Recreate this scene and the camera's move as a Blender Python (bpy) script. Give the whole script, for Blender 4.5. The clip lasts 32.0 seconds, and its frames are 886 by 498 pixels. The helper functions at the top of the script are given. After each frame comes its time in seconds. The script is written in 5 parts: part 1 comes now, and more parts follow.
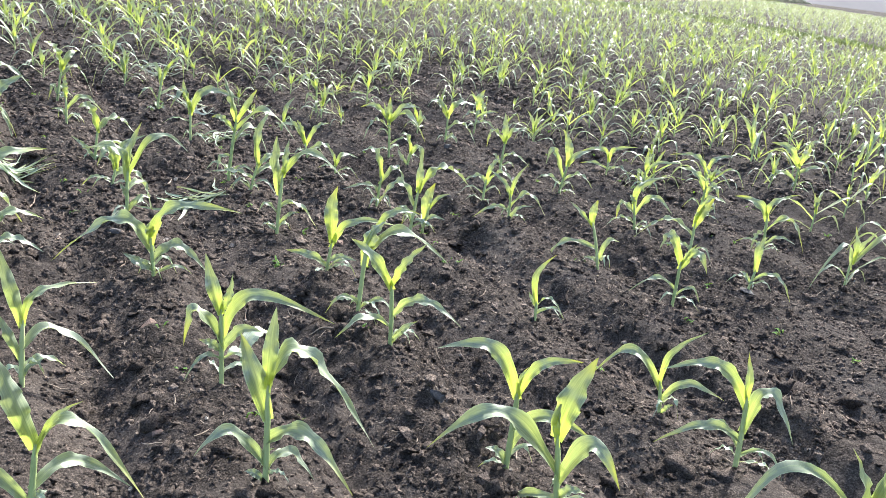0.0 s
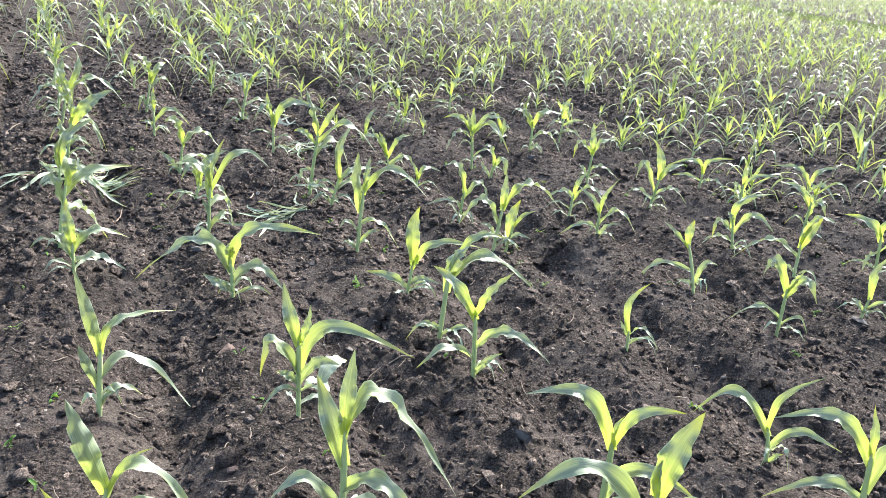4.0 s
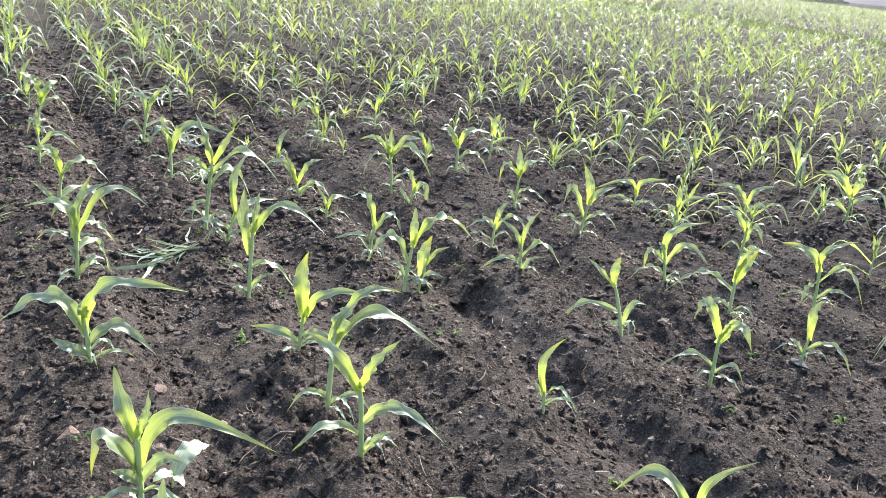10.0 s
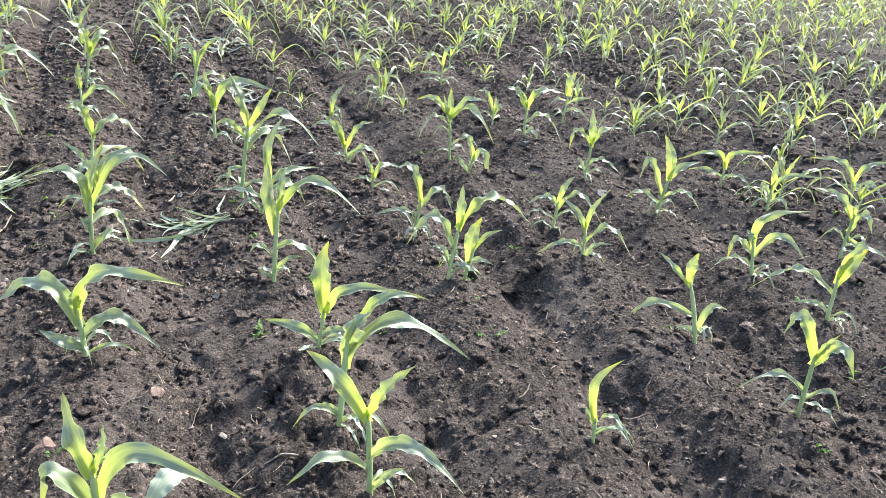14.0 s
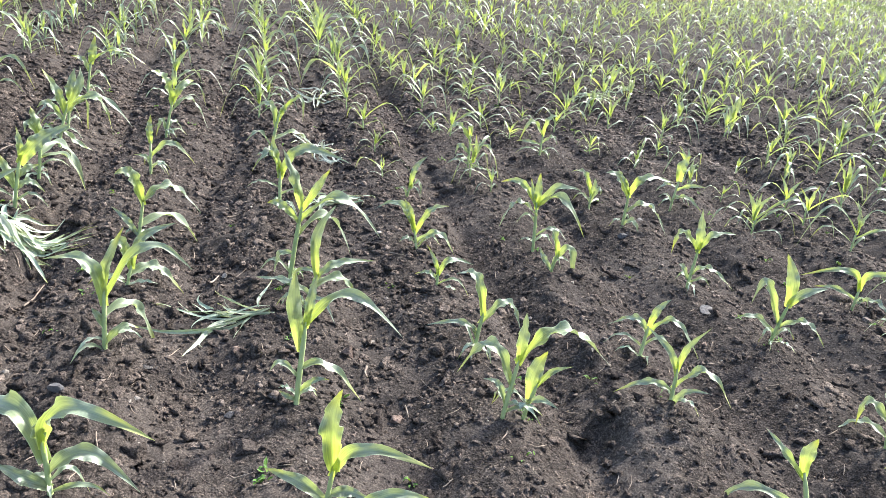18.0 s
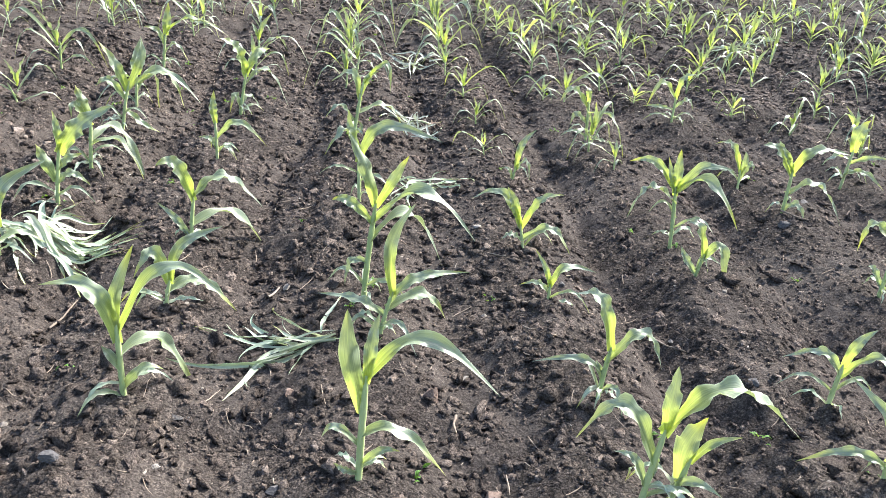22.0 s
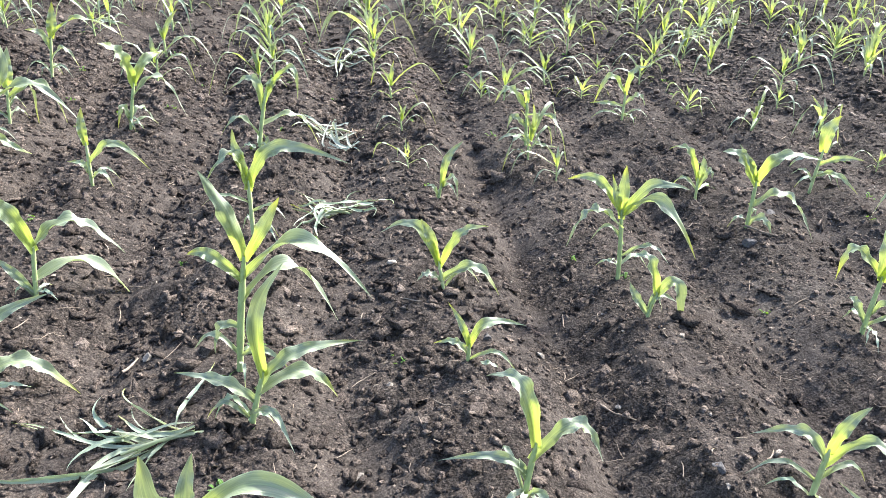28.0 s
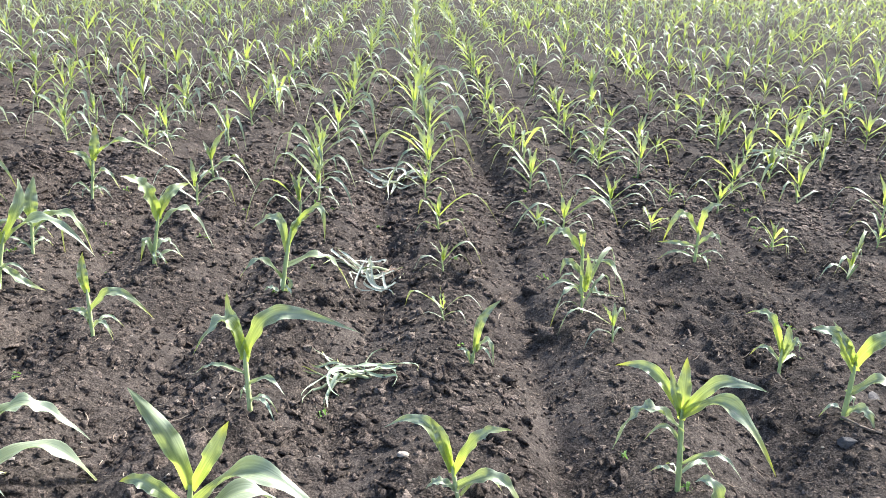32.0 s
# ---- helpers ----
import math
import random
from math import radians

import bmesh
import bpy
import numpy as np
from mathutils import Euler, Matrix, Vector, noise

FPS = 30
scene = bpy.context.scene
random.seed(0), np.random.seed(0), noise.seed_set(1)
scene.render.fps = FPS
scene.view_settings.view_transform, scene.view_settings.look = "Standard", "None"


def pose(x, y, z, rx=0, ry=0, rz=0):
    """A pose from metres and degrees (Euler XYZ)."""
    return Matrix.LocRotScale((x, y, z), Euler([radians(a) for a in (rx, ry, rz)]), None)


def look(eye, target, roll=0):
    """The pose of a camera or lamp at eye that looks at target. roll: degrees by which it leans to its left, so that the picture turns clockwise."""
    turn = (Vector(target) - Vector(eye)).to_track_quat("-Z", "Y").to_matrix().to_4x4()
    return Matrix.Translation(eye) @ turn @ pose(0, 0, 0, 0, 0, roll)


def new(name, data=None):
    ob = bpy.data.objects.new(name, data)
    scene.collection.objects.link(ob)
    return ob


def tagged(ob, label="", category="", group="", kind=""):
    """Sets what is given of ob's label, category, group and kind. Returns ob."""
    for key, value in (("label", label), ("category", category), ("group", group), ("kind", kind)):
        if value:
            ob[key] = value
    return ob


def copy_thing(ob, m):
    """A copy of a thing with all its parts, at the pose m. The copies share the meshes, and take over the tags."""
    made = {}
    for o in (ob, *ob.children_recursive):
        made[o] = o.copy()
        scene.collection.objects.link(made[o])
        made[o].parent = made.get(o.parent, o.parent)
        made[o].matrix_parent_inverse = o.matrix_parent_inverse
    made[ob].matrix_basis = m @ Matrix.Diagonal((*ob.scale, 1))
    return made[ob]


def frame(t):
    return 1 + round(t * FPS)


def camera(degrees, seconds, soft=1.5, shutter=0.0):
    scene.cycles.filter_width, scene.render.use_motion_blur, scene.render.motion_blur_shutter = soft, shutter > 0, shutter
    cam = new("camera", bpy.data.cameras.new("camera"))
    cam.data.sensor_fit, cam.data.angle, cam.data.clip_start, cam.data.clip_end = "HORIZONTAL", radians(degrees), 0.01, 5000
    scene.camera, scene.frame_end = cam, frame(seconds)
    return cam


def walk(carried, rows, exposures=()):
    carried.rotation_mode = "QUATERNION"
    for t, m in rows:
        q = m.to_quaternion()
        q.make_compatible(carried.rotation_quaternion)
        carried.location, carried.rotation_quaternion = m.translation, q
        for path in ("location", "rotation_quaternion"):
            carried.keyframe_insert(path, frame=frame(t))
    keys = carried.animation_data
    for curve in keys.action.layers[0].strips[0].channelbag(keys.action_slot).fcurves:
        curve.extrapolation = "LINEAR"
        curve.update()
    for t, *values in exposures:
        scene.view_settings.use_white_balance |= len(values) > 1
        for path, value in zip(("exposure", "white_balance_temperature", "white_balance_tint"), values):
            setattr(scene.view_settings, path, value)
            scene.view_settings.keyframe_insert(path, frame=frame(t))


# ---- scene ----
cam = camera(57.4, 32.0, soft=0.85)
PATH = [
    (0, (-1.16, -3.285, 1.276), (-0.165, -1.693, 0.587), 7.4),
    (0.5, (-1.137, -3.23, 1.242), (-0.194, -1.625, 0.511), 7.1),
    (1, (-1.136, -3.182, 1.243), (-0.219, -1.569, 0.499), 7.0),
    (1.5, (-1.141, -3.153, 1.247), (-0.252, -1.528, 0.492), 7.1),
    (2, (-1.117, -3.128, 1.229), (-0.264, -1.49, 0.462), 6.9),
    (2.5, (-1.091, -3.124, 1.265), (-0.276, -1.468, 0.496), 6.3),
    (3, (-1.1, -3.129, 1.27), (-0.309, -1.451, 0.522), 5.9),
    (3.5, (-1.113, -3.131, 1.297), (-0.319, -1.448, 0.562), 5.9),
    (4, (-1.107, -3.133, 1.302), (-0.285, -1.452, 0.594), 6.0),
    (4.5, (-1.11, -3.128, 1.31), (-0.262, -1.454, 0.618), 6.1),
    (6.5, (-1.043, -3.095, 1.307), (-0.177, -1.42, 0.641), 6.2),
    (7, (-1.001, -3.079, 1.286), (-0.17, -1.391, 0.609), 5.8),
    (7.5, (-0.955, -3.08, 1.302), (-0.124, -1.397, 0.612), 5.4),
    (8, (-0.908, -3.068, 1.311), (-0.034, -1.406, 0.623), 5.2),
    (8.5, (-0.859, -3.02, 1.341), (0.051, -1.371, 0.667), 5.7),
    (9, (-0.844, -2.984, 1.344), (0.083, -1.342, 0.677), 6.1),
    (9.5, (-0.828, -2.929, 1.331), (0.1, -1.288, 0.662), 6.0),
    (10, (-0.77, -2.871, 1.334), (0.155, -1.235, 0.65), 6.1),
    (10.5, (-0.729, -2.776, 1.322), (0.197, -1.144, 0.63), 6.0),
    (11, (-0.673, -2.71, 1.298), (0.271, -1.104, 0.57), 6.3),
    (11.5, (-0.666, -2.709, 1.33), (0.283, -1.111, 0.591), 6.3),
    (12, (-0.638, -2.699, 1.339), (0.313, -1.102, 0.6), 6.1),
    (12.5, (-0.613, -2.692, 1.344), (0.331, -1.095, 0.599), 6.1),
    (13, (-0.568, -2.671, 1.33), (0.328, -1.064, 0.546), 6.5),
    (13.5, (-0.512, -2.616, 1.305), (0.308, -0.985, 0.486), 6.5),
    (14, (-0.477, -2.556, 1.328), (0.255, -0.885, 0.508), 5.9),
    (14.5, (-0.453, -2.555, 1.355), (0.195, -0.837, 0.563), 5.3),
    (15, (-0.468, -2.546, 1.412), (0.129, -0.793, 0.657), 5.6),
    (15.5, (-0.47, -2.546, 1.503), (0.088, -0.762, 0.788), 6.3),
    (17.5, (-0.196, -2.15, 1.39), (0.271, -0.362, 0.625), 7.3),
    (18, (-0.168, -2.093, 1.419), (0.313, -0.31, 0.653), 7.7),
    (18.5, (-0.155, -2.029, 1.424), (0.244, -0.208, 0.7), 7.6),
    (19, (-0.128, -1.905, 1.43), (0.109, -0.053, 0.712), 7.0),
    (19.5, (-0.068, -1.787, 1.418), (0.037, 0.065, 0.671), 6.7),
    (20, (-0.01, -1.689, 1.39), (0.023, 0.155, 0.617), 6.0),
    (20.5, (0.015, -1.647, 1.328), (0.011, 0.186, 0.527), 4.3),
    (21, (0.01, -1.59, 1.284), (0.036, 0.229, 0.451), 3.5),
    (21.5, (0.003, -1.517, 1.273), (0.109, 0.29, 0.42), 3.5),
    (22, (-0.005, -1.429, 1.272), (0.204, 0.359, 0.399), 3.8),
    (22.5, (-0.01, -1.372, 1.253), (0.259, 0.392, 0.35), 4.1),
    (23, (-0.042, -1.321, 1.242), (0.277, 0.424, 0.318), 4.4),
    (23.5, (-0.049, -1.301, 1.268), (0.316, 0.446, 0.367), 4.9),
    (24, (-0.023, -1.258, 1.287), (0.365, 0.492, 0.4), 5.4),
    (24.5, (0.019, -1.217, 1.263), (0.411, 0.532, 0.374), 5.3),
    (25, (0.055, -1.19, 1.266), (0.448, 0.556, 0.374), 5.2),
    (25.5, (0.08, -1.165, 1.26), (0.471, 0.581, 0.368), 5.1),
    (27.5, (0.193, -0.976, 1.235), (0.504, 0.786, 0.342), 3.3),
    (28, (0.241, -0.945, 1.229), (0.525, 0.818, 0.328), 2.7),
    (28.5, (0.269, -0.945, 1.246), (0.504, 0.834, 0.363), 1.7),
    (29, (0.262, -0.954, 1.257), (0.493, 0.852, 0.428), 2.1),
    (29.5, (0.279, -0.883, 1.274), (0.497, 0.936, 0.473), 2.3),
    (30, (0.312, -0.809, 1.265), (0.514, 1.019, 0.48), 2.4),
    (30.5, (0.359, -0.721, 1.264), (0.542, 1.11, 0.482), 2.3),
    (31, (0.395, -0.595, 1.237), (0.532, 1.237, 0.446), 2.1),
    (31.5, (0.418, -0.527, 1.264), (0.525, 1.315, 0.493), 1.5),
    (32, (0.458, -0.495, 1.314), (0.54, 1.372, 0.603), 1.8),
]
walk(cam, [(t, look(eye, target, roll)) for t, eye, target, roll in PATH],
     ((0.0, 1.80), (2.0, 1.94), (4.0, 1.88), (7.0, 1.74), (8.0, 1.80), (9.0, 1.77), (10.0, 1.80), (12.0, 1.92), (14.0, 1.95), (15.0, 1.88), (18.0, 1.84), (20.0, 1.64), (23.0, 1.97), (25.0, 1.94), (29.0, 2.00), (31.0, 1.84), (32.0, 1.80)))

# ---------------------------------------------------------------- light
SUN_AZ, SUN_EL = 56.0, 42.0          # degrees clockwise from +y, degrees up
world = bpy.data.worlds.new("world")
scene.world = world
world.use_nodes = True
wn, wl = world.node_tree.nodes, world.node_tree.links
sky = wn.new("ShaderNodeTexSky")
sky.sky_type = 'NISHITA'
sky.sun_disc = False
sky.sun_elevation = radians(SUN_EL)
sky.sun_rotation = radians(SUN_AZ)
sky.air_density, sky.dust_density, sky.ozone_density = 1.0, 3.0, 1.0
wl.new(sky.outputs[0], wn["Background"].inputs[0])
wn["Background"].inputs[1].default_value = 0.15

sun = new("sun", bpy.data.lights.new("sun", 'SUN'))
sun.data.energy = 4.5
sun.data.angle = radians(5.0)
sun.data.color = (1.0, 0.98, 0.95)
_se, _sa = radians(SUN_EL), radians(SUN_AZ)
sun_dir = Vector((math.sin(_sa) * math.cos(_se), math.cos(_sa) * math.cos(_se), math.sin(_se)))
sun.matrix_world = look(sun_dir * 60, (0, 0, 0))

ROW = 0.6                            # spacing of the planted rows
rng = np.random.default_rng(11)


# ---------------------------------------------------------------- materials
def node_material(name):
    m = bpy.data.materials.new(name)
    m.use_nodes = True
    nt = m.node_tree
    nt.nodes.clear()
    out = nt.nodes.new("ShaderNodeOutputMaterial")
    return m, nt, out


def add(nt, kind, **values):
    n = nt.nodes.new(kind)
    for k, v in values.items():
        n.inputs[k.replace("_", " ")].default_value = v
    return n


def noise_tex(nt, scale, detail=4.0, rough=0.55, vec=None):
    n = add(nt, "ShaderNodeTexNoise", Scale=scale, Detail=detail, Roughness=rough)
    if vec is not None:
        nt.links.new(vec, n.inputs["Vector"])
    return n


def ramp(nt, fac, stops):
    n = nt.nodes.new("ShaderNodeValToRGB")
    el = n.color_ramp.elements
    el[0].position, el[0].color = stops[0][0], (*stops[0][1], 1)
    el[1].position, el[1].color = stops[-1][0], (*stops[-1][1], 1)
    for p, c in stops[1:-1]:
        e = el.new(p)
        e.color = (*c, 1)
    nt.links.new(fac, n.inputs[0])
    return n


def mix(nt, fac, a, b, blend='MIX'):
    n = nt.nodes.new("ShaderNodeMix")
    n.data_type, n.blend_type = 'RGBA', blend
    for sock, v in ((n.inputs[0], fac), (n.inputs[6], a), (n.inputs[7], b)):
        if isinstance(v, (int, float)):
            sock.default_value = v
        elif isinstance(v, tuple):
            sock.default_value = (*v, 1)
        else:
            nt.links.new(v, sock)
    return n.outputs[2]


def calc(nt, op, a, b=0.0, c=0.0):
    n = nt.nodes.new("ShaderNodeMath")
    n.operation = op
    for sock, v in zip(n.inputs, (a, b, c)):
        if isinstance(v, (int, float)):
            sock.default_value = v
        else:
            nt.links.new(v, sock)
    return n.outputs[0]


def attribute(nt, name):
    n = nt.nodes.new("ShaderNodeAttribute")
    n.attribute_name = name
    return n.outputs["Fac"]


def chance(nt):
    """A random number for each leaf, whether it is an object or an island of a larger mesh."""
    a = nt.nodes.new("ShaderNodeObjectInfo").outputs["Random"]
    b = nt.nodes.new("ShaderNodeNewGeometry").outputs["Random Per Island"]
    return calc(nt, 'FRACT', calc(nt, 'ADD', a, b))


def soil_material():
    m, nt, out = node_material("soil")
    pos = nt.nodes.new("ShaderNodeNewGeometry").outputs["Position"]
    big = noise_tex(nt, 1.3, 5, 0.6, pos)
    mid = noise_tex(nt, 17, 8, 0.72, pos)
    fine = noise_tex(nt, 170, 4, 0.7, pos)
    bent = nt.nodes.new("ShaderNodeVectorMath")
    bent.operation = 'MULTIPLY_ADD'
    bent.inputs[1].default_value = (0.022, 0.022, 0.022)
    nt.links.new(noise_tex(nt, 60, 2, 0.5, pos).outputs["Color"], bent.inputs[0])
    nt.links.new(pos, bent.inputs[2])
    grains = []
    for scale in (48, 125):
        g = nt.nodes.new("ShaderNodeTexVoronoi")
        g.inputs["Scale"].default_value = scale
        nt.links.new(bent.outputs[0], g.inputs["Vector"])
        grains.append(g)
    split = nt.nodes.new("ShaderNodeSeparateXYZ")
    nt.links.new(pos, split.inputs[0])
    comb = calc(nt, 'COSINE', calc(nt, 'MULTIPLY', split.outputs[0], 2 * math.pi / ROW))
    worked = calc(nt, 'MULTIPLY_ADD', comb, 0.045, noise_tex(nt, 3.4, 4, 0.6, pos).outputs[0])
    rugged = ramp(nt, worked, [(0.40, (0.22, 0.22, 0.22)), (0.58, (1, 1, 1))]).outputs[0]
    base = ramp(nt, mid.outputs[0], [(0.28, (0.031, 0.0270, 0.0242)), (0.48, (0.059, 0.0505, 0.0450)), (0.72, (0.116, 0.0990, 0.0875))])
    dry = ramp(nt, big.outputs[0], [(0.40, (0.040, 0.0350, 0.0322)), (0.55, (0.076, 0.0648, 0.0572)), (0.70, (0.136, 0.1200, 0.1050))])
    col = mix(nt, 0.35, base.outputs[0], dry.outputs[0])
    crumb = ramp(nt, fine.outputs[0], [(0.34, (0.42, 0.41, 0.41)), (0.52, (0.92, 0.92, 0.92)), (0.70, (1.9, 1.86, 1.82))])
    col = mix(nt, 1.0, col, crumb.outputs[0], 'MULTIPLY')
    for g, lo, hi in ((grains[0], 0.70, 1.32), (grains[1], 0.56, 1.75)):
        t = ramp(nt, g.outputs["Color"], [(0.1, (lo, lo, lo)), (0.6, (1, 1, 1)), (0.95, (hi, hi * 0.97, hi * 0.94))])
        col = mix(nt, rugged, col, t.outputs[0], 'MULTIPLY')
    p = add(nt, "ShaderNodeBsdfPrincipled", Roughness=1.0)
    p.inputs["Specular IOR Level"].default_value = 0.06
    p.inputs["Diffuse Roughness"].default_value = 0.6
    nt.links.new(col, p.inputs["Base Color"])
    height = calc(nt, 'MULTIPLY_ADD', grains[0].outputs["Distance"], -0.009, calc(nt, 'MULTIPLY', grains[1].outputs["Distance"], -0.006))
    height = calc(nt, 'ADD', height, calc(nt, 'MULTIPLY', fine.outputs[0], 0.006))
    height = calc(nt, 'ADD', height, calc(nt, 'MULTIPLY_ADD', noise_tex(nt, 45, 5, 0.7, pos).outputs[0], 0.020, calc(nt, 'MULTIPLY', mid.outputs[0], 0.022)))
    b = add(nt, "ShaderNodeBump", Distance=1.0)
    nt.links.new(calc(nt, 'MULTIPLY_ADD', rugged, 0.75, 0.25), b.inputs["Strength"])
    nt.links.new(height, b.inputs["Height"])
    nt.links.new(b.outputs[0], p.inputs["Normal"])
    nt.links.new(p.outputs[0], out.inputs[0])
    return m


def clod_material():
    m, nt, out = node_material("soil_clod")
    pos = nt.nodes.new("ShaderNodeNewGeometry").outputs["Position"]
    r = chance(nt)
    tone = ramp(nt, r, [(0.0, (0.038, 0.0322, 0.0300)), (0.5, (0.068, 0.0575, 0.0520)), (0.90, (0.104, 0.0870, 0.0780)), (1.0, (0.15, 0.127, 0.113))])
    fine = noise_tex(nt, 160, 4, 0.7, pos)
    crumb = ramp(nt, fine.outputs[0], [(0.38, (0.45, 0.44, 0.44)), (0.62, (1.7, 1.66, 1.6))])
    col = mix(nt, 1.0, tone.outputs[0], crumb.outputs[0], 'MULTIPLY')
    p = add(nt, "ShaderNodeBsdfPrincipled", Roughness=0.9)
    p.inputs["Specular IOR Level"].default_value = 0.08
    nt.links.new(col, p.inputs["Base Color"])
    b = add(nt, "ShaderNodeBump", Strength=1.0, Distance=0.014)
    nt.links.new(fine.outputs[0], b.inputs["Height"])
    nt.links.new(b.outputs[0], p.inputs["Normal"])
    nt.links.new(p.outputs[0], out.inputs[0])
    return m


def leaf_material(name, old, mid_tone, young, through_old, through_young, share=0.5, rough=0.38, spec=0.5, glow_tips=True, fuzz=0.0):
    m, nt, out = node_material(name)
    along, across, age = attribute(nt, "along"), attribute(nt, "across"), attribute(nt, "young")
    r = chance(nt)
    pos = nt.nodes.new("ShaderNodeNewGeometry").outputs["Position"]
    blot = noise_tex(nt, 35, 4, 0.6, pos).outputs[0]
    fresh_glow = calc(nt, 'ADD', calc(nt, 'MULTIPLY', r, 0.20), calc(nt, 'MULTIPLY', age, 0.16))
    # yellow base: youth plus painted backlight; paler outward for sky sheen
    near = ramp(nt, along, [(0.08, (1, 1, 1)), (0.55, (0, 0, 0))]).outputs[0]
    fresh_glow = calc(nt, 'ADD', fresh_glow, calc(nt, 'MULTIPLY', near, calc(nt, 'MULTIPLY_ADD', age, 0.85, 0.08)))
    fresh_glow = calc(nt, 'ADD', fresh_glow, calc(nt, 'MULTIPLY', calc(nt, 'SUBTRACT', blot, 0.5), 0.35))
    col = ramp(nt, fresh_glow, [(0.0, old), (0.45, mid_tone), (1.0, young)]).outputs[0]
    lit = ramp(nt, fresh_glow, [(0.0, through_old), (1.0, through_young)]).outputs[0]
    side = calc(nt, 'ABSOLUTE', across)
    rib = ramp(nt, side, [(0.03, (1, 1, 1)), (0.13, (0, 0, 0))]).outputs[0]
    vein = calc(nt, 'SINE', calc(nt, 'MULTIPLY', across, 38.0))
    veins = calc(nt, 'MULTIPLY_ADD', vein, 0.035, 0.985)
    grey = nt.nodes.new("ShaderNodeCombineColor")
    for s in grey.inputs:
        nt.links.new(veins, s)
    col = mix(nt, 1.0, col, grey.outputs[0], 'MULTIPLY')
    lit = mix(nt, 1.0, lit, grey.outputs[0], 'MULTIPLY')
    flow = nt.nodes.new("ShaderNodeCombineXYZ")
    for sock, v in zip(flow.inputs, (calc(nt, 'MULTIPLY', across, 5.0), calc(nt, 'MULTIPLY', along, 2.2), calc(nt, 'MULTIPLY', r, 40.0))):
        nt.links.new(v, sock)
    streak = ramp(nt, noise_tex(nt, 1.6, 4, 0.65, flow.outputs[0]).outputs[0], [(0.32, (0.74, 0.78, 0.76)), (0.5, (1, 1, 1)), (0.70, (1.26, 1.22, 1.24))]).outputs[0]
    col = mix(nt, 1.0, col, streak, 'MULTIPLY')
    lit = mix(nt, 1.0, lit, streak, 'MULTIPLY')
    col = mix(nt, calc(nt, 'MULTIPLY', rib, 0.55), col, (0.30, 0.38, 0.18))
    # pale leaf margin, with rim light painted into the same band
    rim = ramp(nt, side, [(0.84, (0, 0, 0)), (1.0, (1, 1, 1))]).outputs[0]
    col = mix(nt, calc(nt, 'MULTIPLY', rim, 0.7), col, (0.45, 0.52, 0.36))
    if glow_tips:
        # yellow-green on some tips paints the backlit glow of hooked ends
        tip = calc(nt, 'MULTIPLY', ramp(nt, along, [(0.74, (0, 0, 0)), (0.95, (1, 1, 1))]).outputs[0], ramp(nt, r, [(0.40, (0, 0, 0)), (0.6, (1, 1, 1))]).outputs[0])
        col = mix(nt, tip, col, (0.27, 0.29, 0.10))
        lit = mix(nt, tip, lit, (0.48, 0.52, 0.06))
    p = add(nt, "ShaderNodeBsdfPrincipled", Roughness=rough)
    p.inputs["Specular IOR Level"].default_value = spec
    p.inputs["Sheen Weight"].default_value = fuzz
    p.inputs["Sheen Roughness"].default_value = 0.35
    p.inputs["Sheen Tint"].default_value = (0.85, 1.0, 0.92, 1)
    nt.links.new(col, p.inputs["Base Color"])
    b = add(nt, "ShaderNodeBump", Strength=0.10, Distance=0.002)
    nt.links.new(vein, b.inputs["Height"])
    nt.links.new(b.outputs[0], p.inputs["Normal"])
    t = nt.nodes.new("ShaderNodeBsdfTranslucent")
    nt.links.new(lit, t.inputs["Color"])
    s = nt.nodes.new("ShaderNodeMixShader")
    nt.links.new(calc(nt, 'MULTIPLY_ADD', near, 0.24, share - 0.13), s.inputs[0])
    nt.links.new(p.outputs[0], s.inputs[1])
    nt.links.new(t.outputs[0], s.inputs[2])
    nt.links.new(s.outputs[0], out.inputs[0])
    return m


def plain_material(name, stops, scale=20.0, rough=0.8, bump=0.3, dist=0.004):
    m, nt, out = node_material(name)
    pos = nt.nodes.new("ShaderNodeNewGeometry").outputs["Position"]
    r = chance(nt)
    n = noise_tex(nt, scale, 5, 0.65, pos)
    f = calc(nt, 'ADD', calc(nt, 'MULTIPLY', n.outputs[0], 0.7), calc(nt, 'MULTIPLY', r, 0.3))
    p = add(nt, "ShaderNodeBsdfPrincipled", Roughness=rough)
    p.inputs["Specular IOR Level"].default_value = 0.25
    nt.links.new(ramp(nt, f, stops).outputs[0], p.inputs["Base Color"])
    b = add(nt, "ShaderNodeBump", Strength=bump, Distance=dist)
    nt.links.new(noise_tex(nt, scale * 4, 4, 0.7, pos).outputs[0], b.inputs["Height"])
    nt.links.new(b.outputs[0], p.inputs["Normal"])
    nt.links.new(p.outputs[0], out.inputs[0])
    return m


SOIL = soil_material()
CLOD = clod_material()
# old tones lifted towards pale mint: sky sheen mixed into the colour
LEAF = leaf_material("maize_leaf", (0.194, 0.232, 0.178), (0.190, 0.234, 0.134), (0.21, 0.26, 0.070),
                     (0.215, 0.265, 0.110), (0.47, 0.575, 0.080), share=0.38, rough=0.33, spec=0.70, fuzz=0.38)
BLEACHED = leaf_material("bleached_leaf", (0.40, 0.44, 0.37), (0.50, 0.52, 0.46), (0.60, 0.60, 0.53),
                         (0.34, 0.38, 0.26), (0.42, 0.44, 0.32), share=0.25, rough=0.6, spec=0.3)
